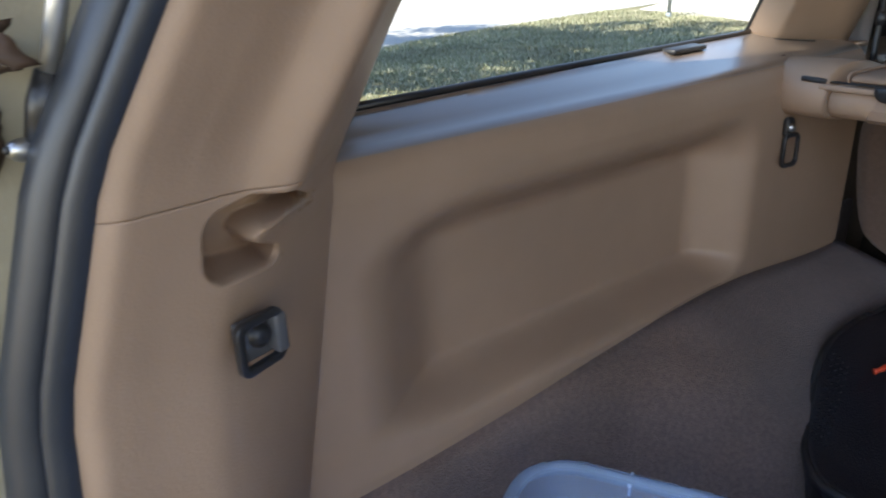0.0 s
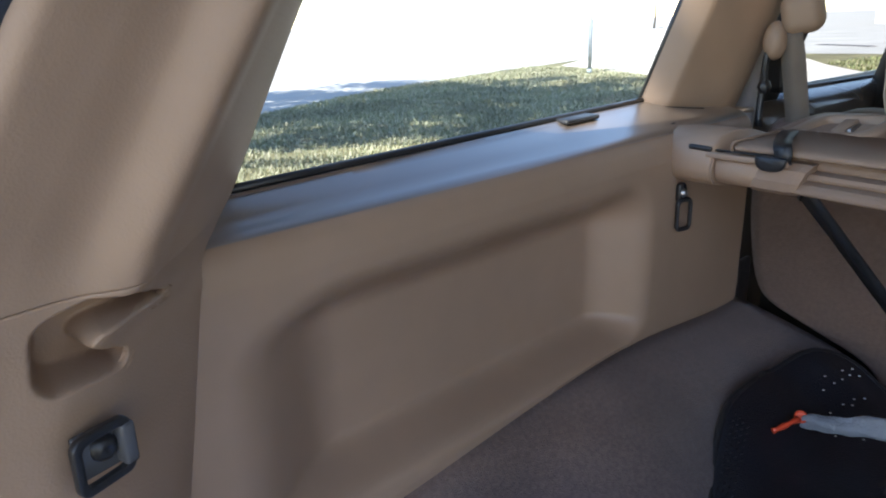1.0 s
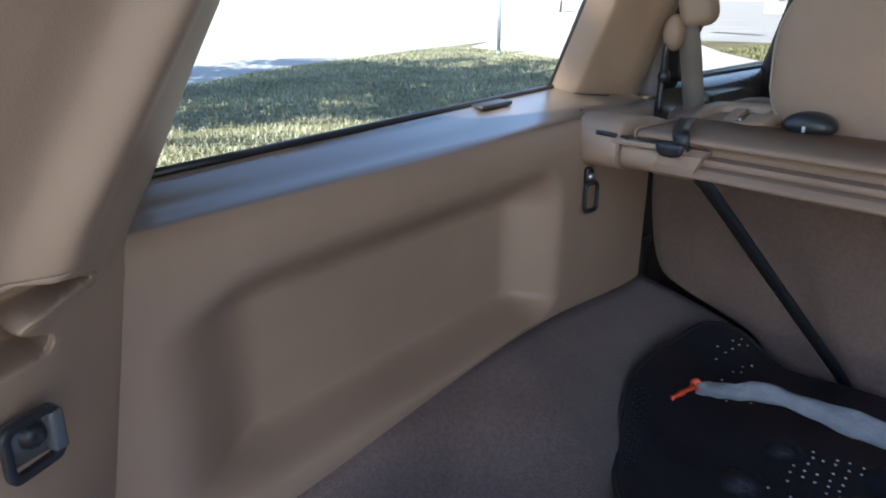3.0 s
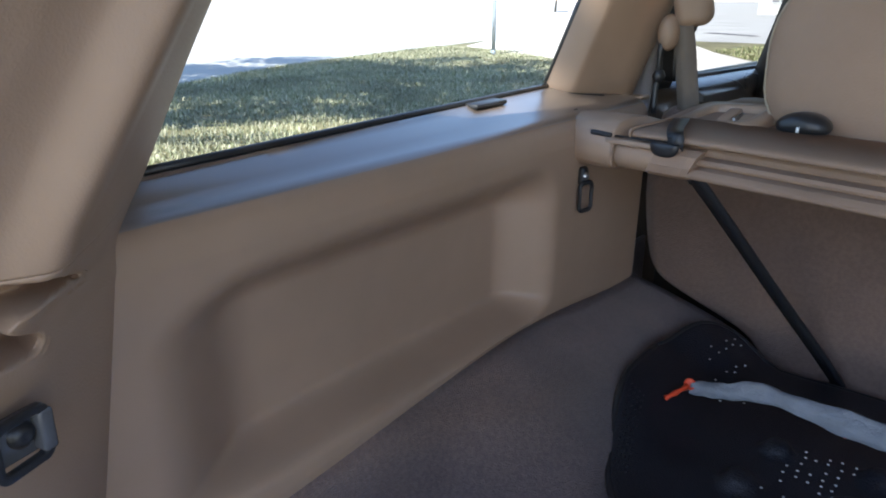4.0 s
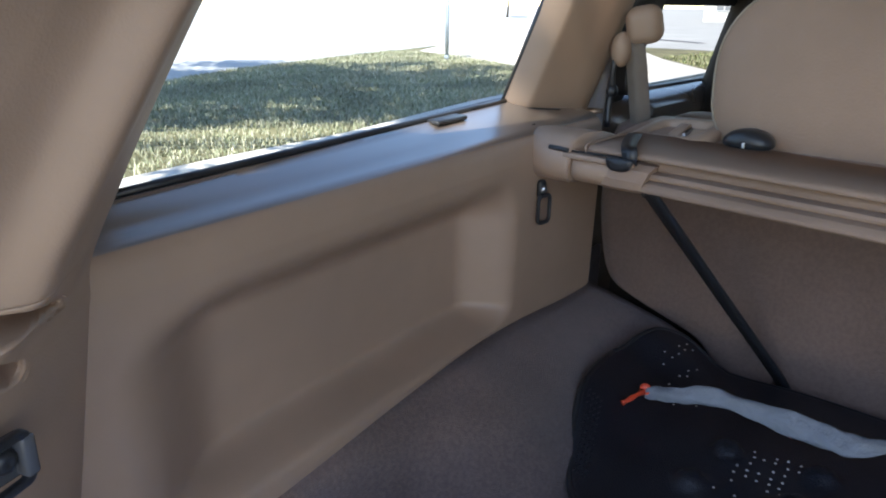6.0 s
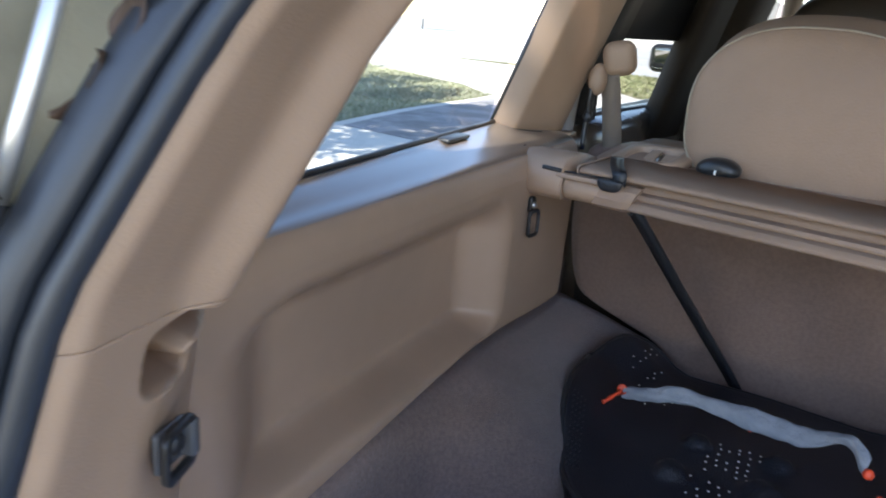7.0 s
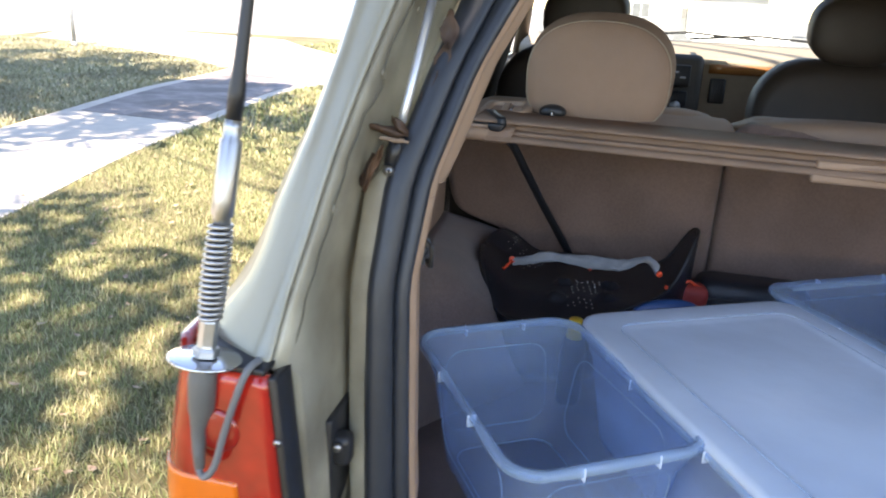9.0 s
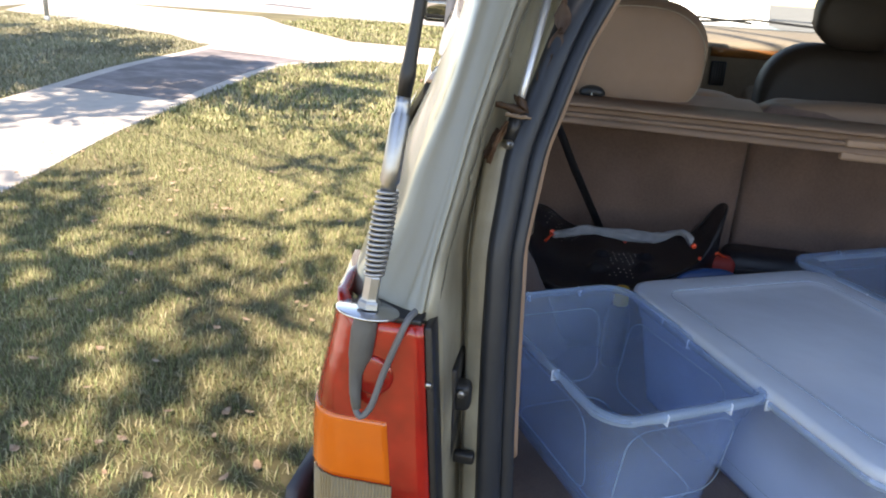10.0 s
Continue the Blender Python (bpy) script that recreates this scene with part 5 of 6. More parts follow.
piece("cabin_floor", rbox(1.5, 2.0, 0.08, 0.01, 1, Matrix.Translation((0, 2.25, 0.50))), CARPET)
piece("rear_valance", rbox(1.12, 0.05, 0.22, 0.01, 2, Matrix.Translation((0, 0.17, 0.65))), JAMB)
piece("scuff_plate", rbox(1.06, 0.10, 0.02, 0.006, 2, Matrix.Translation((0, 0.215, 0.752))), TRIM_LOW)
rows = [[(x, y, 1.80 + 1.0 * (0.55 - y) - 0.04 * (x / 0.6) ** 2) for x in np.linspace(-0.58, 0.58, 8)] for y in np.linspace(0.52, -0.20, 10)]
piece("tailgate", sheet(np.array(rows), 0.05), PAINT, label="raised tailgate")


# ---- load: bins, backpack, bits ----
def bin_shape(L, W, H, taper, wall=0.0022):
    """An open tapered box with rounded corners, a rolled rim and a stepped foot."""
    def ring(l, w, z, r):
        return [Vector((x, y, z)) for x, y in rounded_outline(l, w, r, 5)]
    t = taper
    def at(f, z, extra=0.0, r=0.036):
        return ring(L - 2 * t * (1 - f) + extra, W - 2 * t * (1 - f) + extra, z, r)
    rings = [at(0, 0.004, -0.02, 0.03), at(0, 0.0, -0.006, 0.03), at(0, 0.008, 0.0), at(0.05, H * 0.08), at(0.45, H * 0.45), at(0.80, H * 0.80), at(0.80, H * 0.81, 0.006), at(0.97, H * 0.965, 0.006),
             at(1, H * 0.965, 0.022, 0.042), at(1, H * 0.975, 0.026, 0.044), at(1, H * 0.998, 0.024, 0.043), at(1, H, 0.018, 0.042), at(1, H, 0.004, 0.038),
             at(0.97, H * 0.96, 0.0), at(0.80, H * 0.80, 0.0), at(0.80, H * 0.79, -0.006), at(0.45, H * 0.45, -2 * wall), at(0.05, H * 0.08, -2 * wall), at(0, 0.012, -2 * wall), at(0, 0.006, -0.03)]
    return loft(rings)


def storage_bin(at, turn, L, W, H, taper, label, flange=0.0, plastic=None):
    b = thing("storage_bin", label, "bin", "clear storage bins")
    m = Matrix.Translation(at) @ pose(0, 0, 0, 0, 0, turn)
    v = moved(bin_shape(L, W, H, taper), m)
    link("body", *v, plastic or BIN, b)
    rim = [[Vector((x, y, z)) for x, y in rounded_outline(L + e, W + e, 0.036 + e / 2, 6)] for e, z in ((0.020, H - 0.012), (0.027, H - 0.009), (0.027, H - 0.002), (0.022, H + 0.0015), (0.008 - flange, H + 0.0015), (0.004 - flange, H - 0.002))]
    link("rim", *moved(loft(rim, caps=False), m), RIM, b, "frosted rolled rim")
    for sx in (-1, 1):
        for q in (-0.2, 0.2):
            c = moved(rbox(0.0025, 0.012, 0.016, 0.001, 1), m @ Matrix.Translation((q * L, sx * (W / 2 + 0.009), H * 0.962)))
            link("rim_rib", *c, LID, b)
            c = moved(rbox(0.012, 0.0025, 0.016, 0.001, 1), m @ Matrix.Translation((sx * (L / 2 + 0.009), 0.8 * q * W, H * 0.962)))
            link("rim_rib", *c, LID, b)
    # raised panel outline on each wall, a ring on the floor
    outlines = []
    for sx in (-1, 1):
        outlines.append([(x, sx * (W / 2 - taper * (1 - (H * 0.50 + z) / H) - 0.001), H * 0.50 + z) for x, z in rounded_outline(L * 0.70, H * 0.66, 0.028, 5)])
        outlines.append([(sx * (L / 2 - taper * (1 - (H * 0.50 + z) / H) - 0.001), y, H * 0.50 + z) for y, z in rounded_outline(W * 0.66, H * 0.66, 0.028, 5)])
    for line_ in outlines:
        pts = [m @ Vector(q) for q in line_]
        link("panel_ridge", *tube(pts + pts[:1], 0.0008, 6), RIM, b)
    pts = [m @ Vector((x, y, 0.010)) for x, y in rounded_outline(L - 2 * taper - 0.03, W - 2 * taper - 0.03, 0.028, 5)]
    link("floor_ridge", *tube(pts + pts[:1], 0.0012, 6), RIM, b)
    return b, m


FLOOR_Z = 0.757
storage_bin((-0.368, 0.517, FLOOR_Z), 31.5, 0.236, 0.342, 0.191, 0.026, "empty clear plastic storage bin on the load floor")
lid_bin, lm = storage_bin((-0.040, 0.594, FLOOR_Z), 28.5, 0.385, 0.52, 0.182, 0.026, "frosted plastic storage bin with a translucent lid", 0.0, HAZE)


def lid_shape(L, W):
    def ring(l, w, z, r):
        return [Vector((x, y, z)) for x, y in rounded_outline(l, w, r, 5)]
    return loft([ring(L - 0.01, W - 0.01, -0.002, 0.04), ring(L + 0.012, W + 0.012, -0.010, 0.046), ring(L + 0.016, W + 0.016, -0.004, 0.048), ring(L + 0.012, W + 0.012, 0.004, 0.046), ring(L, W, 0.0055, 0.042),
                 ring(L - 0.075, W - 0.085, 0.006, 0.03), ring(L - 0.090, W - 0.105, 0.0035, 0.026), ring(L - 0.105, W - 0.125, 0.0028, 0.022), ring(L - 0.2, W - 0.22, 0.0035, 0.02), ring(0.04, 0.06, 0.005, 0.015)])


vf = moved(lid_shape(0.395, 0.53), lm @ Matrix.Translation((0, 0, 0.1905)))
link("lid", *vf, LID, lid_bin, "frosted translucent lid with a sunken panel")
ridge = [lm @ Vector((x, y, 0.1965)) for x, y in rounded_outline(0.318, 0.442, 0.03, 6)]
link("panel_edge", *tube(ridge + ridge[:1], 0.0009, 6), RIM, lid_bin, "raised pale edge of the sunken panel")
tab = [(0.064 * math.cos(a), 0.021 * math.sin(a)) for a in np.linspace(0, math.pi, 24)]
vf = puff(tab, [(0.96, -0.003), (1.0, -0.0015), (1.0, 0.0015), (0.96, 0.003)], lambda a, b, d: lm @ Vector((-0.034 + a, 0.274 + 0.55 * b - d, 0.186 + 0.85 * b)))
link("latch", *vf, NAVY, lid_bin, "dark blue end latch")
storage_bin((0.288, 0.853, FLOOR_Z + 0.006), 30.0, 0.40, 0.52, 0.191, 0.028, "clear plastic storage bin with a wide rim", 0.055)

# backpack lying on its face
pack = thing("backpack", "black backpack lying flat with its perforated back panel up", "backpack")
outline = curve_points([(-0.550, 1.06, 0), (-0.538, 1.115, 0), (-0.508, 1.166, 0), (-0.452, 1.176, 0), (-0.33, 1.188, 0), (-0.20, 1.185, 0), (-0.135, 1.165, 0), (-0.126, 1.12, 0), (-0.148, 1.06, 0), (-0.192, 1.005, 0), (-0.25, 0.93, 0), (-0.316, 0.874, 0), (-0.395, 0.838, 0), (-0.455, 0.830, 0), (-0.505, 0.888, 0), (-0.539, 0.97, 0), (-0.550, 1.06, 0)], 73)[:-1]
pc = Vector((-0.37, 1.02, 0))


def pack_top(x, y):
    z = 0.902 + 0.100 * smooth((x + 0.226) / 0.102) ** 2.6 * smooth((y - 0.90) / 0.2)
    z += 0.020 * smooth((y - 1.07) / 0.07) * smooth((-0.43 - x) / 0.06)
    z += 0.042 * smooth((y - 0.84) / 0.14) * smooth((-0.455 - x) / 0.10) - 0.014 * smooth((0.95 - y) / 0.1)
    for bx, by in ((-0.386, 0.928), (-0.377, 1.002), (-0.295, 0.955), (-0.288, 1.02)):
        z += 0.010 * smooth((1.2 - math.hypot(x - bx, y - by) / 0.016) * 1.5)
    return z + 0.0015 * math.sin(31 * x) * math.sin(27 * y)


rings = []
for s in [1.0] + list(np.linspace(0.985, 0.02, 38)):
    r = []
    for q in outline:
        p = pc + (q - pc) * s
        r.append((p.x, p.y, pack_top(p.x, p.y) - (0.012 if s == 1.0 else 0.0)))
    rings.append(r)
base = [[(pc.x + (q.x - pc.x) * k, pc.y + (q.y - pc.y) * k, z) for q in outline] for k, z in ((0.88, 0.758), (0.96, 0.79), (0.985, 0.84), (0.99, 0.875))]
link("body", *loft(base + rings), BLACK_SOFT, pack)
rim = [Vector((p.x, p.y, pack_top(p.x, p.y) - 0.003)) for p in [pc + (q - pc) * 0.99 for q in outline]]
link("piping", *tube(rim + rim[:1], 0.0042, 7), BLACK, pack, "black bound edge")
rng = random.Random(5)
specks = []
def dots(x0, y0, ax, ay, nu, nv, du, dv):
    for i in range(nu):
        for j in range(nv):
            if rng.random() < 0.82:
                x = x0 + ax[0] * i * du + ay[0] * j * dv + rng.uniform(-1, 1) * 0.0012
                y = y0 + ax[1] * i * du + ay[1] * j * dv + rng.uniform(-1, 1) * 0.0022
                specks.append(lathe([(0.0002, 0.0008), (0.0012, 0.0007), (0.0016, 0.0)], 6, Matrix.Translation((x, y, pack_top(x, y) + 0.0006))))
dots(-0.504, 1.112, (0.27, 1), (1, 0), 4, 1, 0.014, 0.01)
dots(-0.490, 1.052, (0.30, 1), (1, 0), 6, 1, 0.016, 0.01)
dots(-0.498, 1.100, (0.27, 1), (1, 0), 5, 1, 0.013, 0.01)
dots(-0.450, 1.070, (0.40, 1), (1, 0), 5, 1, 0.012, 0.01)
dots(-0.438, 1.066, (0.40, 1), (1, 0), 4, 1, 0.012, 0.01)
dots(-0.462, 1.055, (0.40, 1), (1, 0), 5, 1, 0.014, 0.01)
dots(-0.474, 1.095, (0.35, 1), (1, 0), 3, 1, 0.014, 0.01)
dots(-0.352, 1.008, (1, 0.1), (-0.15, 1), 5, 2, 0.011, 0.012)
dots(-0.356, 0.955, (1, 0.1), (-0.15, 1), 5, 4, 0.011, 0.012)
dots(-0.362, 0.905, (1, 0.05), (-0.15, 1), 5, 3, 0.011, 0.013)
link("vent_holes", *joined(*specks), SPECK, pack, "rows of pale vent holes")["kind"] = "stuff"
mesh_bits = [rbox(0.0012, 0.004, 0.0012, 0.0, 1, Matrix.Translation((x, y, pack_top(x, y) + 0.001))) for i in range(4) for j in range(13) for x, y in [(-0.526 + 0.005 * i + 0.0030 * j, 0.965 - 0.0075 * j)]]
link("mesh_patch", *joined(*mesh_bits), BLACK, pack, "coarse black mesh")["kind"] = "stuff"
hip = curve_points([(-0.480, 1.018, 0.928), (-0.45, 1.026, 0.932), (-0.415, 1.036, 0.940), (-0.36, 1.042, 0.938), (-0.30, 1.040, 0.938), (-0.265, 1.030, 0.944), (-0.228, 1.012, 0.966), (-0.206, 0.990, 0.954)], 90)
rings = []
for i, p in enumerate(hip):
    u = i / 89
    w = 0.0055 + 0.0068 * math.sin(math.pi * min(1, u * 1.05 + 0.02)) ** 0.7 * (1 + 0.28 * math.sin(13 * u)) + 0.005 * smooth((u - 0.85) / 0.15)
    rings.append([p + Vector((0.15, 0.5, 0.8)).normalized() * ((w + 0.0012 * math.sin(27 * u + 1) + 0.0006 * math.sin(67 * u)) * math.cos(a)) + Vector((0.0, -0.8, 0.5)).normalized() * (0.006 + 0.0025 * math.sin(17 * u + 4 * math.cos(a)) + 0.0012 * math.sin(51 * u + 2 * a)) * math.sin(a) for a in np.linspace(0, 2 * np.pi, 14, endpoint=False)])
link("shoulder_strap", *loft(rings), GREY_CLOTH, pack, "crumpled grey fabric strap")
link("pull_tab", *tube([(-0.494, 0.984, 0.923), (-0.492, 0.988, 0.924), (-0.489, 0.996, 0.926), (-0.486, 1.004, 0.928), (-0.483, 1.012, 0.930)], [0.0034, 0.0022, 0.0034, 0.0022, 0.0040], 8), ORANGE, pack, "orange zip pull")
link("pull_loop", *lathe([(0.003, -0.0015), (0.006, -0.0022), (0.007, 0), (0.006, 0.0022), (0.003, 0.0015)], 14, Matrix.Translation((-0.482, 1.016, 0.932)) @ pose(0, 0, 0, 70, 30, 0)), ORANGE, pack, "orange ring")
for p, s in (((-0.204, 0.982, 0.950), 0.006), ((-0.33, 1.052, 0.920), 0.0045), ((-0.188, 0.985, 0.925), 0.004)):
    link("pull_tab", *lathe([(0.001, -s), (s * 0.8, -s * 0.6), (s, 0), (s * 0.7, s * 0.8), (0.001, s)], 10, Matrix.Translation(p)), ORANGE, pack, "orange cord end")

red = thing("red_pouch", "red nylon pouch with a pale edge standing by the backpack", "pouch")
link("body", *rbox(0.058, 0.05, 0.142, 0.016, 3, Matrix.Translation((-0.128, 1.10, 0.828)) @ pose(0, 0, 0, 4, 4, 8)), RED_CLOTH, red)
link("edge", *tube([(-0.160, 1.072, 0.762), (-0.157, 1.072, 0.82), (-0.153, 1.074, 0.885)], 0.002, 6), WHITE_PAINT, red)
link("cord", *tube(curve_points([(-0.153, 1.08, 0.894), (-0.138, 1.075, 0.911), (-0.123, 1.09, 0.900), (-0.108, 1.09, 0.894)], 14), 0.003, 6), ORANGE, red)
dark = thing("black_case", "low black soft case against the seat back", "case")
link("body", *rbox(0.22, 0.10, 0.150, 0.03, 3, Matrix.Translation((-0.005, 1.145, 0.8325))), BLACK_SOFT, dark)
link("zip", *tube(curve_points([(-0.112, 1.092, 0.868), (-0.06, 1.0935, 0.874), (0.05, 1.0935, 0.874), (0.104, 1.092, 0.868)], 14), 0.002, 6), BLACK, dark, "black zip along the side")
yel = thing("bottle", "dark plastic bottle with a yellow cap beside the bins", "bottle")
link("body", *lathe([(0.002, 0.036), (0.020, 0.038), (0.022, 0.046), (0.022, 0.13), (0.018, 0.155), (0.013, 0.160), (0.002, 0.161)], 18, Matrix.Translation((-0.343, 0.805, FLOOR_Z - 0.036))), BLACK, yel)
link("cap", *lathe([(0.002, 0.160), (0.013, 0.160), (0.014, 0.163), (0.0135, 0.190), (0.011, 0.194), (0.002, 0.195)], 18, Matrix.Translation((-0.343, 0.805, FLOOR_Z - 0.036))), YELLOW, yel, "yellow screw cap")

# fallen leaves among the grass
rng = np.random.default_rng(21)
litter_v, litter_f = [], []
for k in range(420):
    x, y = rng.uniform(-4.6, -0.8), rng.uniform(-0.7, 5.5)
    a, s = rng.uniform(0, 6.28), rng.uniform(0.012, 0.026)
    c, n = math.cos(a), math.sin(a)
    base_z = rng.uniform(0.018, 0.036)
    i0 = len(litter_v)
    for u, v, w in ((-1, 0, 0.3), (-0.2, -0.5, 0.0), (0.6, -0.35, 0.2), (1, 0, 0.4), (0.6, 0.4, 0.3), (-0.2, 0.5, 0.25)):
        litter_v.append((x + s * (u * c - v * n), y + s * (u * n + v * c), base_z + s * w))
    litter_f += [(i0, i0 + 1, i0 + 5), (i0 + 1, i0 + 2, i0 + 4, i0 + 5), (i0 + 2, i0 + 3, i0 + 4)]
tagged(link("leaf_litter", litter_v, litter_f, LEAF_TAN, smooth=False), "small dry brown leaves scattered over the lawn", "leaves", kind="stuff")

# ---- outside ----
post = thing("sign_post", "galvanised steel sign post on the lawn corner", "sign post")
link("channel", *loft([[(-12.5 + a, 14.7 + b, z) for a, b in ((-0.06, 0), (-0.035, -0.04), (0.035, -0.04), (0.06, 0), (0.035, 0.006), (-0.035, 0.006))] for z in (-0.02, 1.0, 2.9)]), GALV, post)
link("plate", *rbox(0.75, 0.008, 0.22, 0.003, 1, Matrix.Translation((-12.5, 14.66, 2.72)) @ pose(0, 0, 0, 0, 0, 20)), WHITE_PAINT, post)
link("collar", *rbox(0.11, 0.08, 0.10, 0.01, 2, Matrix.Translation((-12.5, 14.69, 0.05))), GALV, post)


def tree(at, height, crown, count, leaf, seed, label, trunk=0.2, masses=34, spots=(), over=None, gaps=()):
    """Tapered trunk and limbs, and a crown of loose leaf masses; spots names masses (x, y, z, radius) of their own."""
    rng = np.random.default_rng(seed)
    t = thing("tree", label, "tree")
    x, y = at
    pts = [(x, y, -0.05), (x + 0.1, y, height * 0.25), (x - 0.05, y + 0.1, height * 0.5), (x, y, height * 0.85)]
    limbs = [tube(curve_points(pts, 10), [trunk * (1.25 - 0.11 * i) for i in range(10)], 10)]
    clumps = [(np.array(q[:3]), q[3]) for q in spots]
    for i in range(masses):
        d = rng.normal(size=3)
        d /= np.linalg.norm(d)
        c = np.array([*(over or at), height]) + d * np.array(crown) * rng.uniform(0.35, 1.0)
        r = rng.uniform(0.12, 0.26) * max(crown)
        if all(math.hypot(c[0] - gx, c[1] - gy) > r + gr for gx, gy, gr in gaps):
            clumps.append((c, r))
    for c, r in clumps[::2]:
        limbs.append(tube([(x, y, height * 0.55), ((x + c[0]) / 2, (y + c[1]) / 2, height * 0.55 + 0.35 * (c[2] - height * 0.4)), tuple(c)], [trunk * 0.4, trunk * 0.22, trunk * 0.06], 7))
    link("trunk", *joined(*limbs), BARK, t)
    n = count
    size = np.array([r for c, r in clumps]) ** 2
    pick = rng.choice(len(clumps), n, p=size / size.sum())
    C = np.array([c for c, r in clumps])[pick]
    R = np.array([r for c, r in clumps])[pick]
    d = rng.normal(size=(n, 3))
    d /= np.linalg.norm(d, axis=1, keepdims=True)
    P = C + d * (R * rng.uniform(0.1, 1, n) ** 0.5)[:, None]
    a, b = rng.normal(size=(n, 3)), rng.normal(size=(n, 3))
    a /= np.linalg.norm(a, axis=1, keepdims=True)
    b -= a * (a * b).sum(1, keepdims=True)
    b /= np.linalg.norm(b, axis=1, keepdims=True)
    s = leaf * rng.uniform(0.6, 1.3, n)[:, None]
    V = np.stack([P - a * s, P - b * s * 0.45, P + a * s, P + b * s * 0.45], 1).reshape(-1, 3)
    link("crown", V, [tuple(range(4 * i, 4 * i + 4)) for i in range(n)], LEAVES, t, smooth=False)
    return t


# These five trees stand out of view, placed for the shade they throw.
tree((1.6, -6.2), 8.2, (1.35, 1.45, 1.2), 4200, 0.15, 11, "unseen broad leafy tree added to shade the car", 0.17, 26, ((1.2, -4.5, 8.0, 1.1), (1.5, -3.9, 7.8, 0.9), (0.45, -4.6, 8.0, 0.55)), (1.4, -4.4))
# Ground points to shade; a crown mass is hung sunward of each.
LAWN_SHADE = ((-2.9, 2.7, 0.50), (-2.3, 2.35, 0.45), (-1.75, 2.5, 0.40), (-3.5, 3.2, 0.55), (-2.4, 3.1, 0.42), (-3.3, 6.4, 0.6), (-2.5, 5.9, 0.5), (-4.2, 6.9, 0.6), (-1.7, 5.6, 0.5), (-1.9, 1.75, 0.28), (-1.45, 1.75, 0.25), (-2.5, 1.6, 0.26), (-1.2, 2.4, 0.30), (-1.6, 0.95, 0.25), (-2.2, 1.0, 0.22), (-0.75, 0.8, 0.45), (-5.3, 6.0, 0.55), (-5.8, 4.7, 0.45), (-5.5, 3.3, 0.42))
# Two gaps let sun through to the dashboard and one lawn patch.
tree((4.4, -2.4), 8.4, (4.2, 3.4, 1.2), 1950, 0.14, 15, "loose leafy tree dappling the lawn", 0.13, 34, [(x + 8 * SUN.x / SUN.z, y + 8 * SUN.y / SUN.z, 8.0, r) for x, y, r in LAWN_SHADE], (-1.2, -1.85), ((1.2, -1.45, 0.8), (-2.25, -0.85, 0.65)))
# Added to cut the light bounced into the car from the ground behind.
tree((4.2, -9.4), 8.2, (2.6, 2.0, 1.1), 6500, 0.15, 17, "unseen leafy tree added to dim light from the lawn behind the car", 0.16, 44, (), (2.4, -7.0))
tree((-10.8, -0.4), 8.4, (4.6, 4.6, 1.5), 15000, 0.16, 12, "leafy tree shading the lawn by the street", 0.25, 80, (), (-9.8, 2.55))
tree((-9.4, -3.2), 8.6, (3.0, 3.1, 1.1), 5600, 0.16, 16, "leafy tree shading the driveway", 0.18, 44, (), (-4.9, 2.65))
tree((-48, 66), 5.5, (3.5, 3.5, 2.6), 4000, 0.2, 13, "far leafy street tree", 0.1)
tree((17, 64), 5.5, (3.5, 3.5, 2.8), 4000, 0.2, 14, "far leafy tree beside the house", 0.2)


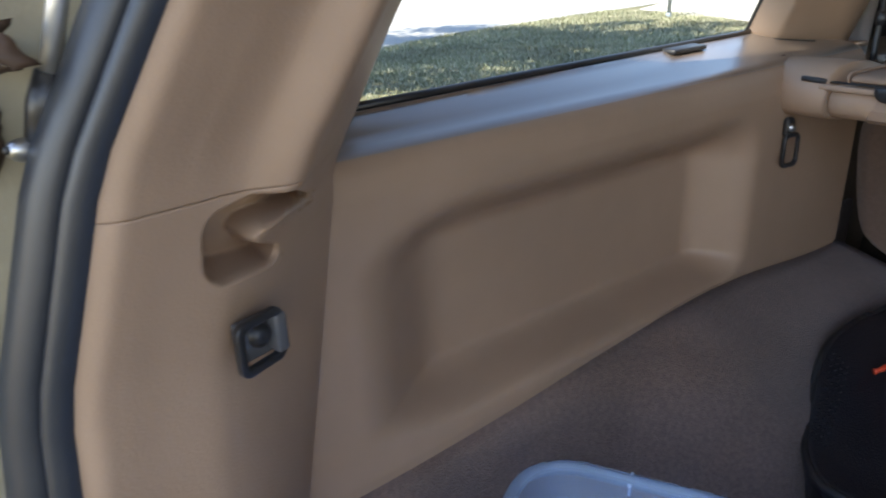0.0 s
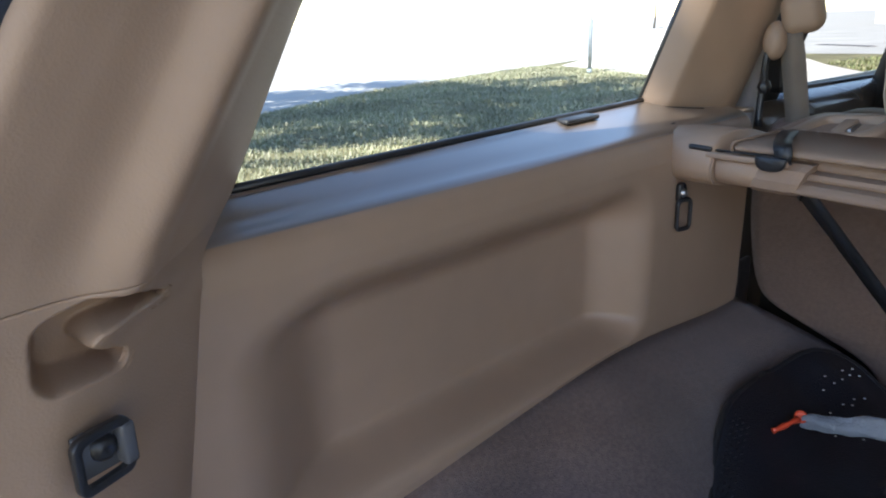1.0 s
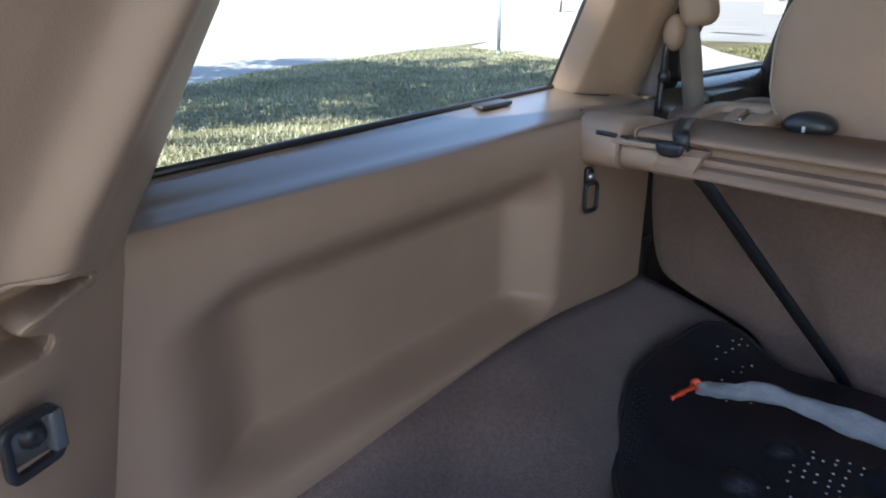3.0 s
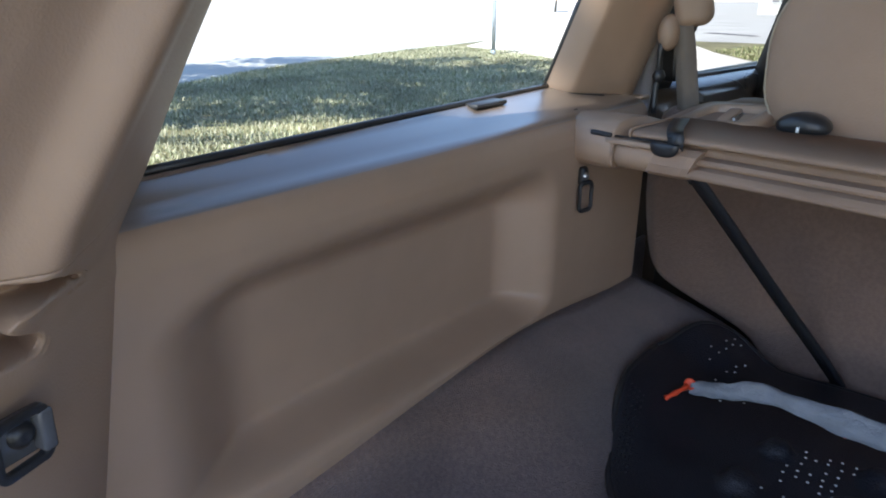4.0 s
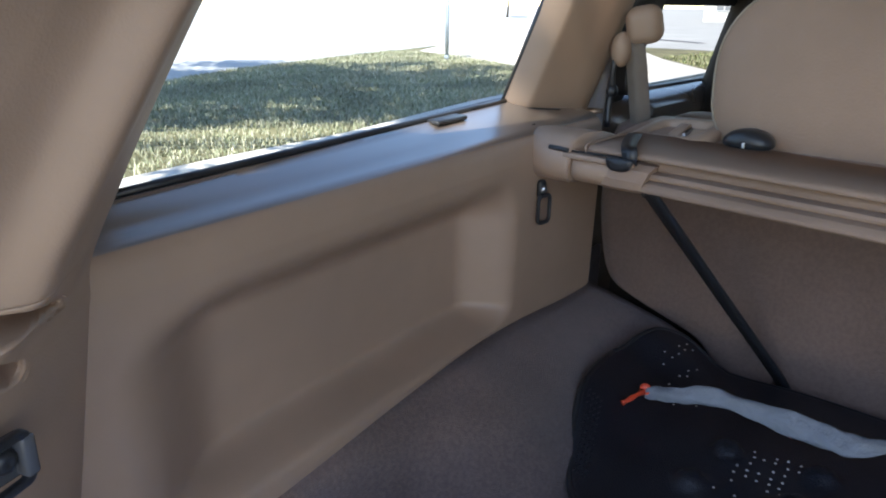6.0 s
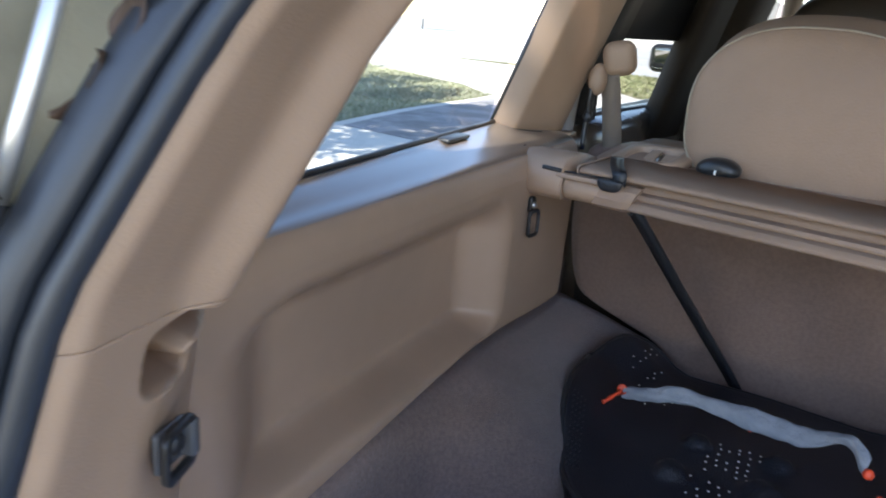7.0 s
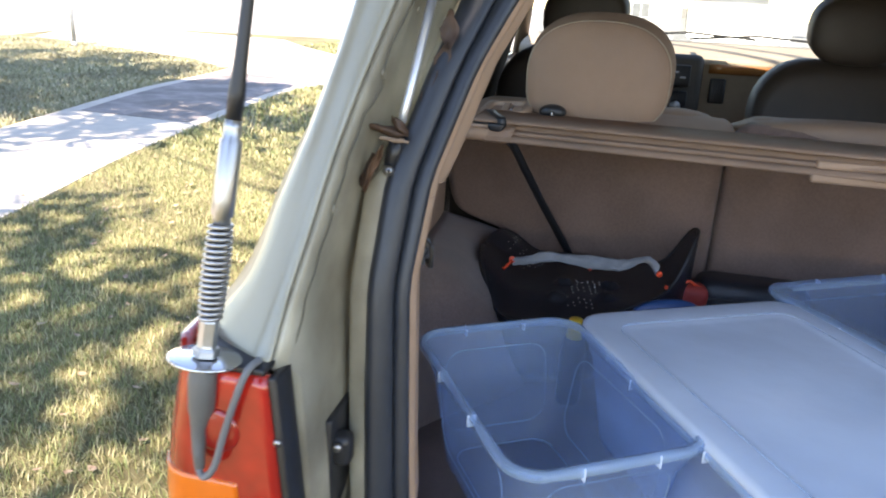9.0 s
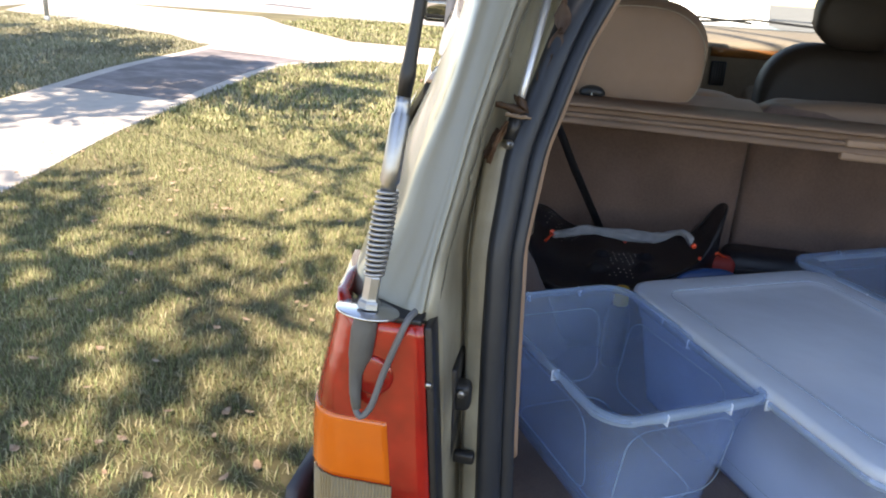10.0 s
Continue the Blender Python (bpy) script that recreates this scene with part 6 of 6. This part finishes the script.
def house(x, y, w, d, h, label):
    b = thing("house", label, "house")
    link("wall", *rbox(w, d, h, 0.02, 1, Matrix.Translation((x, y, h / 2))), STUCCO, b, smooth=False)
    r = [(-w / 2 - 0.5, -d / 2 - 0.5, h), (w / 2 + 0.5, -d / 2 - 0.5, h), (w / 2 + 0.5, d / 2 + 0.5, h), (-w / 2 - 0.5, d / 2 + 0.5, h), (-w / 2 + 1.5, 0, h + 1.6), (w / 2 - 1.5, 0, h + 1.6)]
    link("roof", [(x + a, y + c, z) for a, c, z in r], [(0, 1, 5, 4), (1, 2, 5), (2, 3, 4, 5), (3, 0, 4), (3, 2, 1, 0)], ROOF, b, smooth=False)
    for k in range(4):
        wx = x - w / 2 + w * (k + 0.5) / 4
        win = link("window", *rbox(1.5, 0.10, 1.2, 0.01, 1, Matrix.Translation((wx, y - d / 2 - 0.03, 1.55))), WHITE_PAINT, b, smooth=False)
        for q in (-0.36, 0.36):
            link("pane", *rbox(0.64, 0.04, 1.04, 0.0, 1, Matrix.Translation((wx + q, y - d / 2 - 0.08, 1.55))), HOUSE_GLASS, win, smooth=False)
    link("door", *rbox(1.0, 0.08, 2.1, 0.01, 1, Matrix.Translation((x + w * 0.25, y - d / 2 - 0.02, 1.06))), DARK_PAINT, b, smooth=False)
    return b


house(3.5, 70, 16, 8, 3.2, "pale single-storey house across the street")
house(-20, 72, 15, 8, 3.2, "pale low house with a grey shingle roof")


def parked_car(at, turn, label, material):
    c = thing("parked_car", label, "car", "parked cars")
    m = Matrix.Translation(at) @ pose(0, 0, 0, 0, 0, turn)
    side = [(-2.6, 0.45), (-2.6, 0.95), (-1.0, 1.0), (-0.6, 1.62), (0.7, 1.62), (1.25, 1.05), (2.5, 0.92), (2.6, 0.45)]
    link("body", *moved(loft([[(x, w, z) for x, z in side] for w in (-0.92, -0.86, 0.86, 0.92)]), m), material, c, smooth=False)
    for sy in (-0.925, 0.925):
        link("window", *moved(([(-0.5, sy * 1.002, 1.08), (1.0, sy * 1.002, 1.08), (0.62, sy * 1.002, 1.5), (-0.35, sy * 1.002, 1.5)], [(0, 1, 2, 3)]), m), DARK_GLASS, c, smooth=False)
        for wx in (-1.65, 1.65):
            w = link("wheel", *moved(lathe([(0.002, 0.1), (0.22, 0.1), (0.36, 0.09), (0.38, 0.06), (0.38, -0.1), (0.002, -0.1)], 20), m @ Matrix.Translation((wx, sy * 0.98, 0.38)) @ pose(0, 0, 0, 90 if sy < 0 else -90, 0, 0)), BLACK, c)
            link("rim", *moved(lathe([(0.002, 0.115), (0.2, 0.11), (0.22, 0.10)], 14), m @ Matrix.Translation((wx, sy * 0.98, 0.38)) @ pose(0, 0, 0, 90 if sy < 0 else -90, 0, 0)), STEEL, w)
    return c


parked_car((-13.5, 58.0, 0), 4, "dark pickup parked across the street", DARK_PAINT)
parked_car((1.9, 15.6, 0), 90, "pale silver car parked ahead on the pavement", SILVER)
